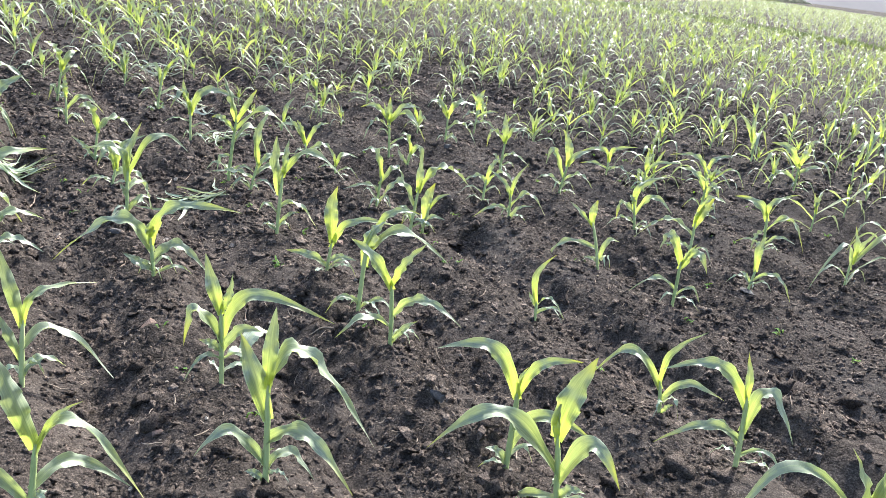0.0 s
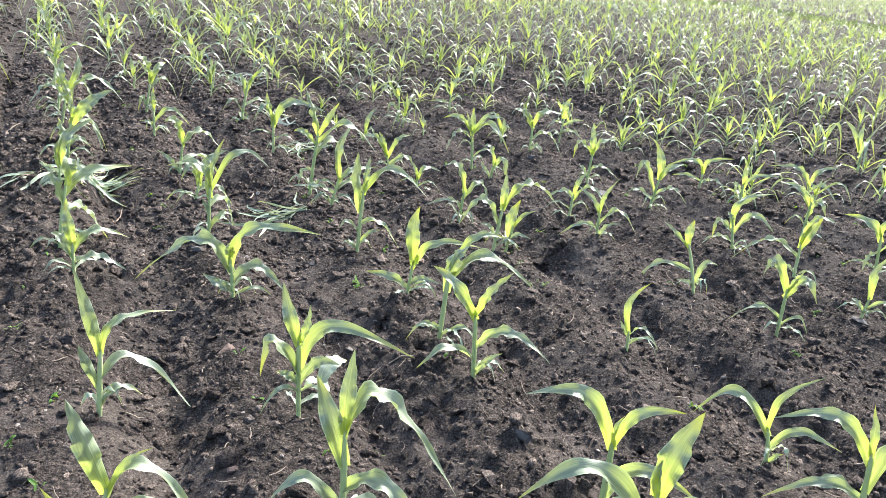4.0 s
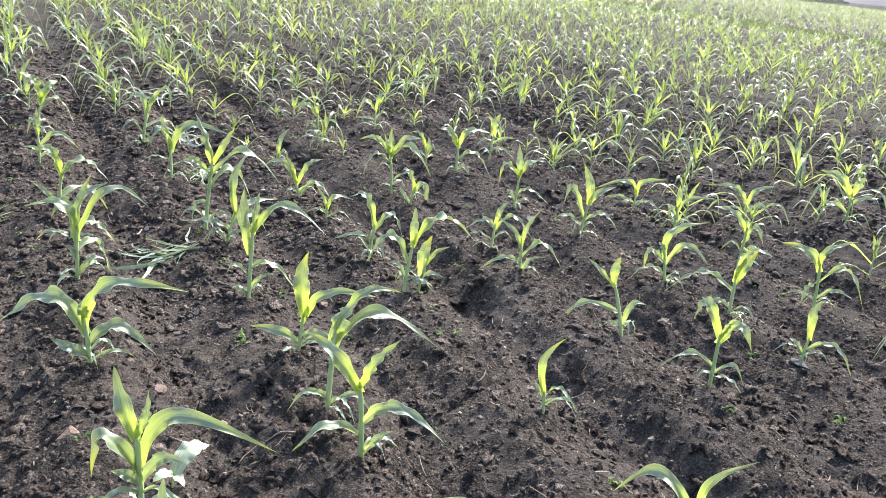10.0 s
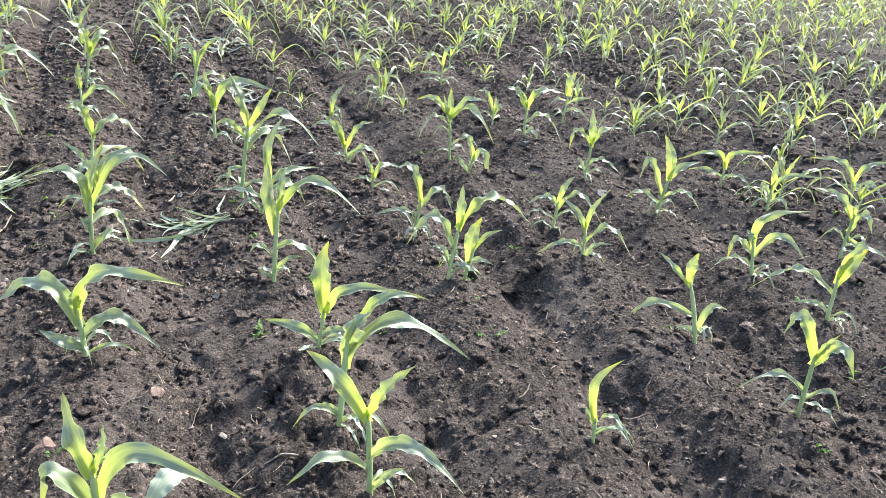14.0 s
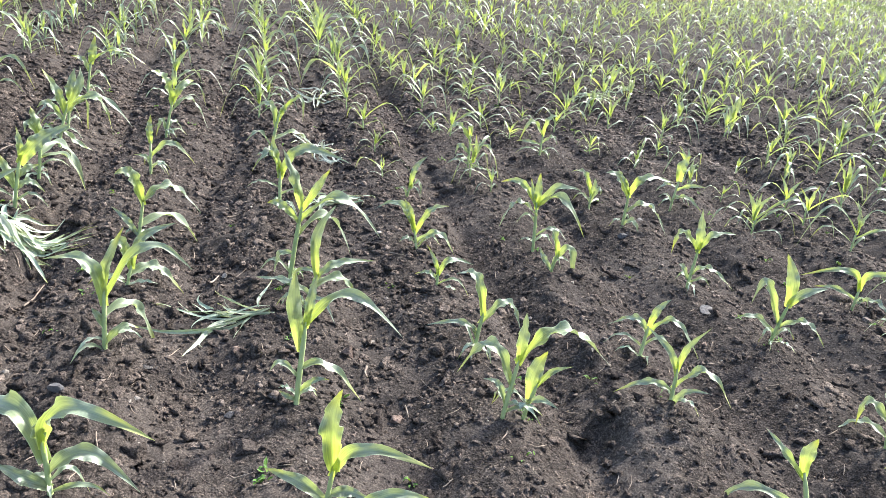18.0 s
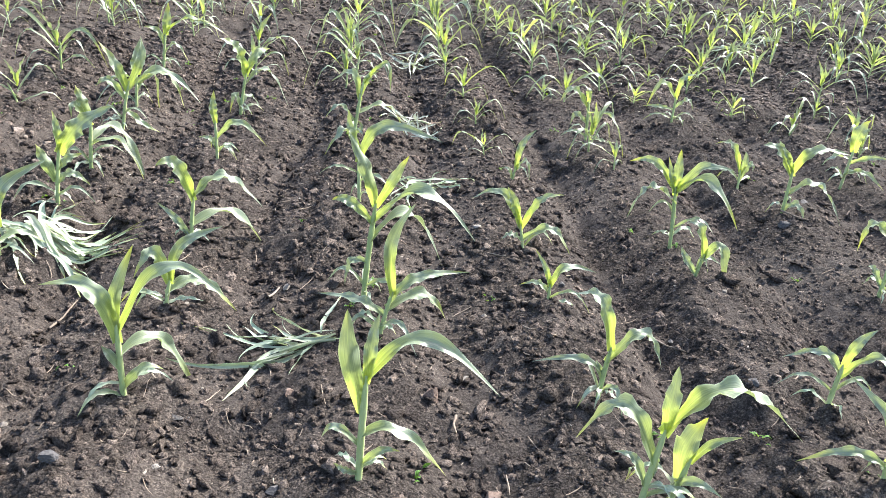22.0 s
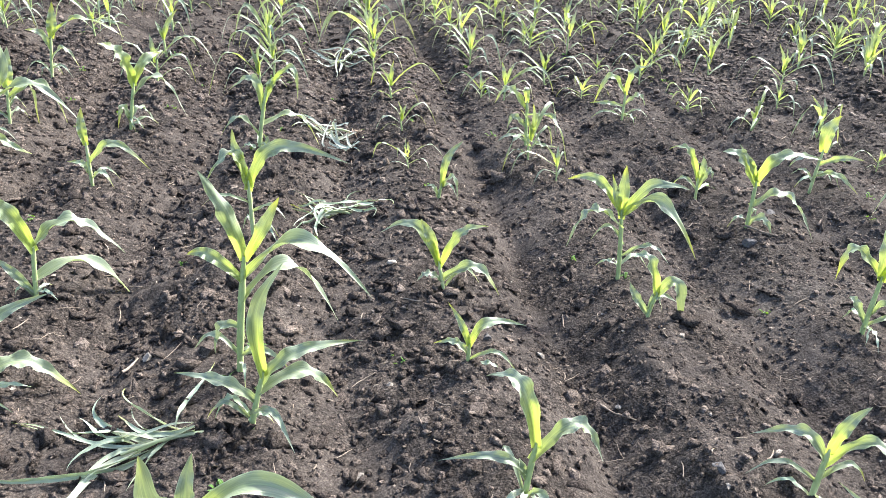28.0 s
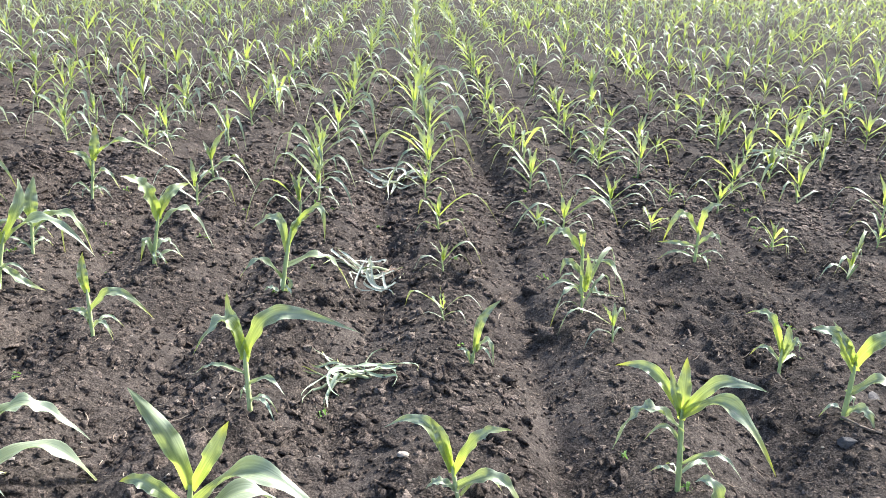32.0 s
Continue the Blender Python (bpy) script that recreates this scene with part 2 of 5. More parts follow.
WILTED = leaf_material("wilted_leaf", (0.27, 0.34, 0.25), (0.38, 0.43, 0.33), (0.55, 0.54, 0.44),
                       (0.22, 0.30, 0.12), (0.34, 0.36, 0.18), share=0.3, rough=0.5)
GRASS = leaf_material("grass_blade", (0.09, 0.12, 0.06), (0.13, 0.16, 0.07), (0.19, 0.21, 0.10),
                      (0.14, 0.18, 0.06), (0.26, 0.30, 0.09), share=0.4, rough=0.7, spec=0.15, glow_tips=False)
WEED = leaf_material("weed_leaf", (0.04, 0.10, 0.02), (0.07, 0.16, 0.03), (0.12, 0.22, 0.04),
                     (0.12, 0.26, 0.02), (0.25, 0.40, 0.03), share=0.4, rough=0.7, spec=0.15, glow_tips=False)
# scrub leaves greyed: the haze of distance is put into their colour
TREE = leaf_material("hazed_tree_leaf", (0.100, 0.108, 0.100), (0.115, 0.122, 0.110), (0.13, 0.138, 0.118),
                     (0.12, 0.13, 0.10), (0.15, 0.16, 0.12), share=0.4, rough=0.7, spec=0.15, glow_tips=False)
STEM = plain_material("maize_stem", [(0.2, (0.26, 0.34, 0.14)), (0.6, (0.36, 0.43, 0.20)), (0.9, (0.46, 0.49, 0.32))], 30, 0.5, 0.2, 0.001)
STRAW = plain_material("dry_straw", [(0.2, (0.12, 0.09, 0.07)), (0.8, (0.30, 0.25, 0.20))], 60, 0.8)
PALE_STONE = plain_material("pale_stone", [(0.2, (0.15, 0.132, 0.115)), (0.8, (0.30, 0.27, 0.235))], 60, 0.9, 0.8, 0.008)
GREY_STONE = plain_material("grey_stone", [(0.2, (0.052, 0.050, 0.051)), (0.8, (0.115, 0.110, 0.110))], 60, 0.9, 0.8, 0.008)
RED_STONE = plain_material("red_brick_stone", [(0.2, (0.105, 0.074, 0.060)), (0.8, (0.215, 0.158, 0.130))], 60, 0.9, 0.8, 0.008)
ROOT = plain_material("dry_root", [(0.2, (0.16, 0.11, 0.08)), (0.8, (0.36, 0.28, 0.22))], 50, 0.85)
# blue-grey base colour paints the haze over the far slope
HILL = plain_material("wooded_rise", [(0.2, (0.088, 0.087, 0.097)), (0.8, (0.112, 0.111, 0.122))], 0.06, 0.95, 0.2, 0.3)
WALL_PAINT = plain_material("shed_wall", [(0.2, (0.40, 0.40, 0.42)), (0.8, (0.55, 0.55, 0.57))], 0.6, 0.7)
ROOF_SHEET = plain_material("roof_sheet", [(0.2, (0.55, 0.57, 0.60)), (0.8, (0.72, 0.74, 0.77))], 0.8, 0.45)


# ---------------------------------------------------------------- meshes
def mesh_of(name, verts, faces, material, attrs=None, smooth=True):
    me = bpy.data.meshes.new(name)
    verts = np.asarray(verts, np.float32).reshape(-1, 3)
    faces = np.asarray(faces, np.int32)
    k = faces.shape[1]
    me.vertices.add(len(verts))
    me.vertices.foreach_set("co", verts.ravel())
    me.loops.add(faces.size)
    me.loops.foreach_set("vertex_index", faces.ravel())
    me.polygons.add(len(faces))
    me.polygons.foreach_set("loop_start", np.arange(0, faces.size, k, dtype=np.int32))
    me.polygons.foreach_set("loop_total", np.full(len(faces), k, np.int32))
    me.polygons.foreach_set("use_smooth", np.full(len(faces), smooth))
    for key, val in (attrs or {}).items():
        a = me.attributes.new(key, 'FLOAT', 'POINT')
        a.data.foreach_set("value", np.asarray(val, np.float32))
    me.materials.append(material)
    me.update(calc_edges=True)
    me.validate()
    return me


class Heap:
    """Gathers many small pieces into one mesh."""

    def __init__(self):
        self.v, self.f, self.a, self.n = [], [], {}, 0

    def put(self, verts, faces, **attrs):
        self.v.append(verts)
        self.f.append(np.asarray(faces) + self.n)
        for k, x in attrs.items():
            self.a.setdefault(k, []).append(np.broadcast_to(x, len(verts)))
        self.n += len(verts)

    def mesh(self, name, material, smooth=True):
        return mesh_of(name, np.concatenate(self.v), np.concatenate(self.f), material,
                       {k: np.concatenate(x) for k, x in self.a.items()}, smooth)


def part(name, me, parent, label=""):
    ob = new(name, me)
    ob.parent = parent
    if label:
        ob["label"] = label
    return ob


def grid_faces(n, m):
    i = np.arange(n - 1)[:, None] * m + np.arange(m - 1)[None]
    return np.stack([i, i + 1, i + m + 1, i + m], -1).reshape(-1, 4)


def leaf_shape(start, az, mid, tip, width, face, seg=12, cross=4, wave=0.27, fold=0.20, seed=0, blunt=0.0):
    """A strap leaf. start: where it leaves the stem; mid and tip: (reach, height) along az; face: where the blade looks."""
    r = np.random.default_rng(seed)
    d = np.array([math.cos(radians(az)), math.sin(radians(az)), 0.0])
    p0 = np.asarray(start, float)
    base = np.array([p0[0], p0[1], 0.0])
    pm = base + d * mid[0] + np.array([0, 0, mid[1]])
    p2 = base + d * tip[0] + np.array([0, 0, tip[1]])
    stiff = 1.6                      # above 1 the bend gathers about the middle
    p1 = (pm * (2 + 2 * stiff) - p0 - p2) / (2 * stiff)
    t = np.linspace(0, 1, seg + 1)[:, None]
    b0, b1, b2 = (1 - t) ** 2, 2 * t * (1 - t) * stiff, t ** 2
    c = (b0 * p0 + b1 * p1 + b2 * p2) / (b0 + b1 + b2)
    tang = np.gradient(c, axis=0)
    length = np.linalg.norm(np.diff(c, axis=0), axis=1).sum()
    side_dir = np.array([-d[1], d[0], 0.0])
    c = c + side_dir * (np.sin(t * np.pi * r.uniform(0.8, 1.6)) * length * r.uniform(-0.05, 0.05))
    tang /= np.linalg.norm(tang, axis=1)[:, None] + 1e-9
    s = t[:, 0]
    prof = (0.46 + 0.54 * np.clip(s / 0.45, 0, 1) ** 0.9) * np.clip(1 - s ** 2.4, 0, 1) ** (1.05 - blunt)
    prof = prof / prof.max() * width * 0.5
    twist = r.uniform(-0.5, 0.5) * s ** 1.5
    f = np.asarray(face, float)
    f = f / np.linalg.norm(f)
    w = np.cross(tang, f)
    bad = np.linalg.norm(w, axis=1) < 0.15
    w[bad] = side_dir
    w /= np.linalg.norm(w, axis=1)[:, None]
    for i in range(1, len(w)):
        if w[i] @ w[i - 1] < 0:
            w[i] = -w[i]
    nrm = np.cross(w, tang)
    if nrm[len(nrm) // 3, 2] < 0:
        w, nrm = -w, -nrm
    cs, sn = np.cos(twist)[:, None], np.sin(twist)[:, None]
    w, nrm = w * cs + nrm * sn, nrm * cs - w * sn
    u = np.linspace(-1, 1, cross + 1)
    ph1, ph2, fr = r.uniform(0, 6.28), r.uniform(0, 6.28), r.uniform(1.8, 4.0)
    ripple = np.where(u[None] < 0, np.sin(s[:, None] * 6.28 * fr + ph1), np.sin(s[:, None] * 6.28 * fr * 1.13 + ph2))
    lift = (np.abs(u)[None] * fold * (1 - 0.5 * s[:, None]) + ripple * wave * np.abs(u)[None] ** 2) * prof[:, None] * 2
    v = c[:, None, :] + w[:, None, :] * (u[None] * prof[:, None])[..., None] + nrm[:, None, :] * lift[..., None]
    return (v.reshape(-1, 3), grid_faces(seg + 1, cross + 1),
            np.repeat(s, cross + 1), np.tile(u, seg + 1))


def tube(points, radii, sides=8):
    p = np.asarray(points, float)
    tang = np.gradient(p, axis=0)
    tang /= np.linalg.norm(tang, axis=1)[:, None] + 1e-9
    ref = np.array([1.0, 0.1, 0.05])
    a = np.cross(tang, ref)
    a /= np.linalg.norm(a, axis=1)[:, None] + 1e-9
    b = np.cross(tang, a)
    ang = np.arange(sides) * 2 * np.pi / sides
    ring = a[:, None] * np.cos(ang)[None, :, None] + b[:, None] * np.sin(ang)[None, :, None]
    v = (p[:, None] + ring * np.asarray(radii)[:, None, None]).reshape(-1, 3)
    i = np.arange(len(p) - 1)[:, None] * sides + np.arange(sides)[None]
    j = np.arange(len(p) - 1)[:, None] * sides + (np.arange(sides)[None] + 1) % sides
    return v, np.stack([i, j, j + sides, i + sides], -1).reshape(-1, 4)


def value_noise(x, y, seed):
    """Smooth noise in -1..1 on the unit lattice."""
    xi, yi = np.floor(x).astype(np.int64), np.floor(y).astype(np.int64)
    fx, fy = x - xi, y - yi
    fx, fy = fx * fx * fx * (fx * (fx * 6 - 15) + 10), fy * fy * fy * (fy * (fy * 6 - 15) + 10)

    def h(a, b):
        k = (a * 374761393 + b * 668265263 + seed * 1274126177) & 0xFFFFFFFF
        k = ((k ^ (k >> 13)) * 1274126177) & 0xFFFFFFFF
        return ((k ^ (k >> 16)) & 0xFFFF) / 32767.5 - 1
    top = h(xi, yi) * (1 - fx) + h(xi + 1, yi) * fx
    low = h(xi, yi + 1) * (1 - fx) + h(xi + 1, yi + 1) * fx
    return top * (1 - fy) + low * fy


def ground_height(x, y, cell=0.0):
    """Tilled soil: low ridges along the rows, hollows, clods and crumbs. cell: the mesh's local spacing, past which detail fades."""
    def keep(size):
        return np.clip(1.6 - cell / size, 0, 1)
    wob = value_noise(x * 0.9, y * 0.7, 3) * 0.06
    ridge = np.cos((x + wob) * 2 * np.pi / ROW)
    z = (0.030 * (np.sign(ridge) * np.abs(ridge) ** 0.8 - 0.75) + 0.014) * keep(0.25)
    groove = np.exp(-((np.mod(x + wob * 1.4, ROW) - 0.5 * ROW) / 0.055) ** 2)
    z = z - 0.034 * groove * np.clip(0.6 + 0.9 * value_noise(x * 1.1 + 7, y * 0.8, 13), 0.1, 1.2) * keep(0.12)
    track = np.exp(-((x - 0.92 - 0.03 * np.sin(y * 1.7)) / 0.085) ** 2)          # a smooth furrow pressed beside a row
    lip = np.exp(-((x - 1.06 - 0.03 * np.sin(y * 1.7)) / 0.04) ** 2)
    z = z + (0.014 * lip - 0.024 * track) * np.clip(0.75 + 0.7 * value_noise(x * 0.5, y * 1.3, 15), 0.2, 0.8) * keep(0.10)
    z = z + 0.012 * value_noise(x * 2.2, y * 1.6, 5) * keep(0.3)
    z = z + 0.017 * value_noise(x * 6.5 + 4, y * 5.5, 6) * keep(0.10)
    patch = np.clip(0.55 + 0.9 * value_noise(x * 1.7, y * 1.4, 12), 0.15, 1.3)
    lump = np.clip(value_noise(x * 12, y * 11, 7) + 0.4 * value_noise(x * 25, y * 24, 8), 0, 1.2)
    z = z + 0.029 * patch * lump ** 1.2 * keep(0.05)
    z = z + 0.019 * patch * (0.6 - np.abs(value_noise(x * 17, y * 16, 9))) * keep(0.04)
    z = z + 0.012 * patch * (0.5 - np.abs(value_noise(x * 33, y * 31, 10))) * keep(0.022)
    z = z + 0.006 * patch * (0.5 - np.abs(value_noise(x * 58, y * 56, 11))) * keep(0.016)
    z = z + 0.004 * value_noise(x * 92, y * 88, 14) * keep(0.013)
    return z - 0.017


def gz(x, y):
    return float(ground_height(np.array([x]), np.array([y]))[0])


# ---------------------------------------------------------------- ground
def graded(lo, hi, step, far_lo, far_hi, growth=1.09):
    mid = np.arange(lo, hi, step)
    out, s = [], step
    x = mid[-1]
    while x < far_hi:
        s *= growth
        x += s
        out.append(x)
    inn, s = [], step
    x = mid[0]
    while x > far_lo:
        s *= growth
        x -= s
        inn.append(x)
    return np.concatenate([inn[::-1], mid, out])


gx = graded(-1.9, 3.0, 0.0132, -600, 900, 1.05)
gy = graded(-1.7, 3.6, 0.0135, -600, 900, 1.055)
X, Y = np.meshgrid(gx, gy)
cell = np.maximum(np.gradient(gx)[None, :], np.gradient(gy)[:, None])
Z = ground_height(X, Y, cell)
ground = new("ground", mesh_of("ground", np.stack([X, Y, Z], -1), grid_faces(len(gy), len(gx)), SOIL))
tagged(ground, "dark brown freshly tilled crumbly field soil", "soil", kind="structure")


# ---------------------------------------------------------------- maize
def stem_part(parent, lean_xyz, top, radius, seed):
    r = np.random.default_rng(seed)
    k = np.linspace(0, 1, 9)
    dx, dy = lean_xyz
    pts = np.stack([dx * k ** 1.4, dy * k ** 1.4, -0.045 + (top + 0.045) * k], -1)
    rad = radius * (0.95 + 0.25 * k - 0.45 * k ** 3) * (1 + 0.08 * np.sin(k * 22 + r.uniform(0, 6)))
    rad[-1] *= 0.5
    v, f = tube(pts, rad, 8)
    return part("stem", mesh_of("stem", v, f, STEM), parent, "pale green sheathed stem")


def maize(x, y, lean, top, az, leaves, label="young green maize plant with arching leaves"):
    """One plant. lean: how far the stem's top stands off its foot along az (degrees), top: its height; each leaf: its direction,
    the height where it leaves the stem, reach and height of its middle and of its tip, and its width."""
    thing = new("maize_plant")
    thing.location = (x, y, 0)
    tagged(thing, label, "maize plant", "young maize plants in rows")
    ca, sa = math.cos(radians(az)), math.sin(radians(az))
    seed = int(abs(x * 7919 + y * 104729) * 100) % 100000
    stem_part(thing, (lean * ca, lean * sa), top + 0.012, 0.0046 + 0.0040 * min(top, 0.35) / 0.3, seed)
    highest = max(l[3] for l in leaves)
    for n, (la, h0, um, zm, ut, zt, w) in enumerate(leaves):
        k = min(1.0, max(0.0, h0 / max(top, 0.05))) ** 1.4
        start = (lean * ca * k, lean * sa * k, h0)
        arch = max(0.0, min(1.0, 0.35 + (zm - zt) / max(0.03, abs(zm - h0)) * 0.5))
        tilt = 0.88 - 0.55 * arch + 0.22 * math.sin(n * 3.7 + seed * 1.3)
        face = (sa * tilt + 0.12 * math.cos(n * 2.1 + seed), -ca * tilt, 0.75)
        upright = max(0.0, min(1.0, (max(zm, zt) - 0.5 * highest) / (0.5 * highest))) if highest > 0 else 0
        v, f, al, ac = leaf_shape(start, la, (um, zm), (ut, zt), w * (0.86 + 0.2 * arch), face, 20, 6, fold=0.34, seed=seed + n, blunt=0.28 if zt > zm and w > 0.03 else 0.05)
        me = mesh_of("leaf", v, f, LEAF, {"along": al, "across": ac, "young": np.full(len(v), 0.12 + 0.7 * upright * (h0 / max(top, 0.05)))})
        part("leaf", me, thing)
    r = np.random.default_rng(seed + 77)
    low = min(l[1] for l in leaves)
    first = min(leaves, key=lambda l: l[1])
    for side in range(2 if low > 0.065 else 1 if low > 0.03 else 0):   # arms below the lowest one
        a, ln, h0 = first[0] + 180 * (1 - side) + r.normal(0, 25), r.uniform(0.10, 0.17), low * r.uniform(0.3, 0.75)
        v, f, al, ac = leaf_shape((0, 0, h0), a, (ln * 0.55, h0 + r.uniform(0.03, 0.055)), (ln, max(0.012, h0 - r.uniform(0.0, 0.04))), r.uniform(0.012, 0.018), (sa * 0.5, -ca * 0.5, 0.8), 14, 4, fold=0.3, seed=seed + 30 + side)
        part("leaf", mesh_of("leaf", v, f, LEAF, {"along": al, "across": ac, "young": np.full(len(v), 0.08)}), thing)
    for n in range(3 if top > 0.15 else 2 if top > 0.1 else 1):
        a, ln = az + 180 * n + r.normal(0, 50), r.uniform(0.05, 0.125)
        h0 = r.uniform(0.012, 0.055)
        v, f, al, ac = leaf_shape((0, 0, h0), a, (ln * 0.55, h0 + r.uniform(0.01, 0.035)), (ln, r.uniform(0.004, 0.022)), r.uniform(0.009, 0.015), (0.2, -0.5, 0.8), 12, 4, wave=0.5, seed=seed + 40 + n)
        part("basal_leaf", mesh_of("basal_leaf", v, f, WILTED, {"along": al, "across": ac, "young": np.full(len(v), r.uniform(0, 0.6))}), thing, "small pale wilting leaf")
    return thing


def random_leaves(r, height):
    """Leaves of a plant of that height: an upright whorl, and arms in two ranks that rise, arch over and hang."""
    plane = r.normal(-15, 38)
    out = []
    top = height * r.uniform(0.34, 0.46)
    arms = int(r.integers(4, 7))
    for i in range(arms):
        s = i / (arms - 1)
        a = plane + (180 if i % 2 else 0) + r.normal(0, 20)
        h0 = top * (0.10 + 0.80 * s)
        reach = height * (0.55 + 0.45 * s) * r.uniform(0.78, 1.2)
        zm = h0 + height * (0.20 + 0.30 * s) * r.uniform(0.78, 1.15)
        zt = max(0.008, zm - height * r.uniform(0.40, 0.90))
        um = reach * r.uniform(0.54, 0.70)
        w = height / 0.30 * r.uniform(0.0145, 0.0225) * (0.75 + 0.35 * s)
        out.append((a, h0, um, zm, reach, zt, w, 0.05 + 0.5 * s ** 3))
    for i in range(2 + int(r.random() < 0.4)):
        a = plane + (180 if i % 2 else 0) + r.normal(0, 30)
        h0 = top * (0.90 + 0.05 * i)
        zt = height * r.uniform(0.80, 1.02)
        reach = height * r.uniform(0.05, 0.34)
        out.append((a, h0, reach * 0.35, h0 + (zt - h0) * 0.55, reach, zt, height / 0.30 * r.uniform(0.018, 0.026), r.uniform(0.75, 1.0)))
    return top, out


def blade_face(r, n, count):
    """Arching blades lie flat, those of the whorl look outwards."""
    k = 0.30 if n < count - 2 else 1.0
    return (-0.5 * k + r.normal(0, 0.2), -0.8 * k + r.normal(0, 0.2), 0.8)


def maize_template(seed, height):
    r = np.random.default_rng(seed)
    top, leaves = random_leaves(r, height)
    thing = new("maize_plant")
    tagged(thing, "young green maize plant with arching leaves", "maize plant", "young maize plants in rows")
    stem_part(thing, (r.normal(0, 0.012), r.normal(0, 0.012)), top + 0.01, 0.0050 * height / 0.3, seed)
    for n, (a, h0, um, zm, ut, zt, w, yg) in enumerate(leaves):
        v, f, al, ac = leaf_shape((0, 0, h0), a, (um, zm), (ut, zt), w, blade_face(r, n, len(leaves)), 12, 4, seed=seed * 31 + n)
        part("leaf", mesh_of("leaf", v, f, LEAF, {"along": al, "across": ac, "young": np.full(len(v), yg * 0.85)}), thing)
    return thing


SOWN = []                            # feet of all plants so far


def sow(*args, **kw):
    SOWN.append((args[0], args[1]))
    return maize(*args, **kw)


sow(-1.672, 1.524, 0.064, 0.279, 27,
    ((223, 0.267, 0.070, 0.381, 0.204, 0.397, 0.051), (38, 0.279, 0.095, 0.388, 0.214, 0.349, 0.051), (16, 0.213, 0.094, 0.212, 0.123, 0.005, 0.040), (233, 0.162, 0.060, 0.094, 0.064, -0.113, 0.034)))
sow(-1.103, -1.647, 0.020, 0.186, -2,
    ((202, 0.183, 0.036, 0.314, 0.066, 0.432, 0.054), (332, 0.186, 0.043, 0.266, 0.107, 0.318, 0.018), (356, 0.171, 0.087, 0.231, 0.229, -0.012, 0.031), (23, 0.082, 0.101, 0.107, 0.245, -0.042, 0.030), (186, 0.044, 0.051, 0.133, 0.103, 0.237, 0.032), (20, 0.032, 0.018, 0.059, 0.039, 0.064, 0.029)))
sow(-1.081, -1.045, 0.014, 0.189, -2,
    ((185, 0.177, 0.023, 0.295, 0.053, 0.444, 0.043), (11, 0.189, 0.047, 0.277, 0.209, 0.275, 0.025), (14, 0.112, 0.112, 0.136, 0.288, -0.117, 0.032), (203, 0.078, 0.029, 0.165, 0.049, 0.229, 0.032), (11, 0.022, 0.057, 0.070, 0.122, 0.026, 0.026)))
sow(-1.124, -0.045, 0.001, 0.118, 0,
    ((152, 0.118, 0.007, 0.203, 0.021, 0.286, 0.051), (15, 0.088, 0.081, 0.163, 0.207, 0.114, 0.036), (172, 0.060, 0.037, 0.140, 0.070, 0.168, 0.043), (3, 0.044, 0.087, 0.059, 0.187, -0.004, 0.034)))
sow(-1.174, 0.227, 0.049, 0.260, 31,
    ((46, 0.260, 0.018, 0.343, 0.065, 0.293, 0.061), (24, 0.223, 0.102, 0.299, 0.289, 0.301, 0.047), (43, 0.136, 0.115, 0.134, 0.269, -0.095, 0.044), (200, 0.176, 0.035, 0.288, 0.078, 0.274, 0.048), (31, 0.037, 0.060, 0.050, 0.111, -0.033, 0.030)))
sow(-1.172, 1.047, 0.015, 0.113, 23,
    ((22, 0.113, 0.026, 0.245, 0.171, 0.322, 0.056), (32, 0.090, -0.009, 0.184, 0.038, 0.269, 0.033), (30, 0.066, 0.077, 0.078, 0.146, 0.019, 0.023)))
sow(-1.130, 1.480, 0.039, 0.228, 21,
    ((198, 0.228, 0.001, 0.305, 0.007, 0.373, 0.033), (2, 0.211, 0.087, 0.320, 0.211, 0.395, 0.076), (221, 0.104, 0.029, 0.191, 0.053, 0.258, 0.050), (10, 0.087, 0.056, 0.132, 0.118, 0.080, 0.030), (19, 0.150, 0.040, 0.186, 0.091, 0.204, 0.037)))
sow(-1.112, 1.838, 0.028, 0.221, 19,
    ((227, 0.221, 0.025, 0.310, 0.047, 0.379, 0.050), (219, 0.205, 0.057, 0.299, 0.073, 0.252, 0.029), (46, 0.137, 0.145, 0.147, 0.226, -0.158, 0.040), (16, 0.120, 0.116, 0.126, 0.197, -0.060, 0.029)))
sow(-1.148, 2.464, 0.055, 0.215, 16,
    ((196, 0.178, 0.038, 0.296, 0.101, 0.412, 0.055), (30, 0.215, 0.061, 0.325, 0.074, 0.428, 0.051), (196, 0.139, 0.069, 0.231, 0.125, 0.205, 0.038), (5, 0.176, 0.168, 0.272, 0.339, 0.112, 0.042), (11, 0.099, 0.064, 0.025, 0.152, -0.030, 0.034)))
sow(-1.167, 2.815, 0.020, 0.167, 23,
    ((23, 0.167, 0.004, 0.240, 0.030, 0.346, 0.073), (199, 0.129, 0.091, 0.158, 0.210, 0.023, 0.037), (14, 0.119, 0.149, 0.173, 0.228, -0.027, 0.037), (51, 0.073, 0.112, 0.159, 0.141, -0.113, 0.029)))
sow(-1.194, 3.579, 0.032, 0.215, 20,
    ((20, 0.215, 0.013, 0.300, 0.028, 0.404, 0.061), (8, 0.215, 0.154, 0.316, 0.371, 0.200, 0.033), (199, 0.152, 0.035, 0.241, 0.107, 0.268, 0.038), (359, 0.087, 0.074, 0.163, 0.143, 0.065, 0.028)))
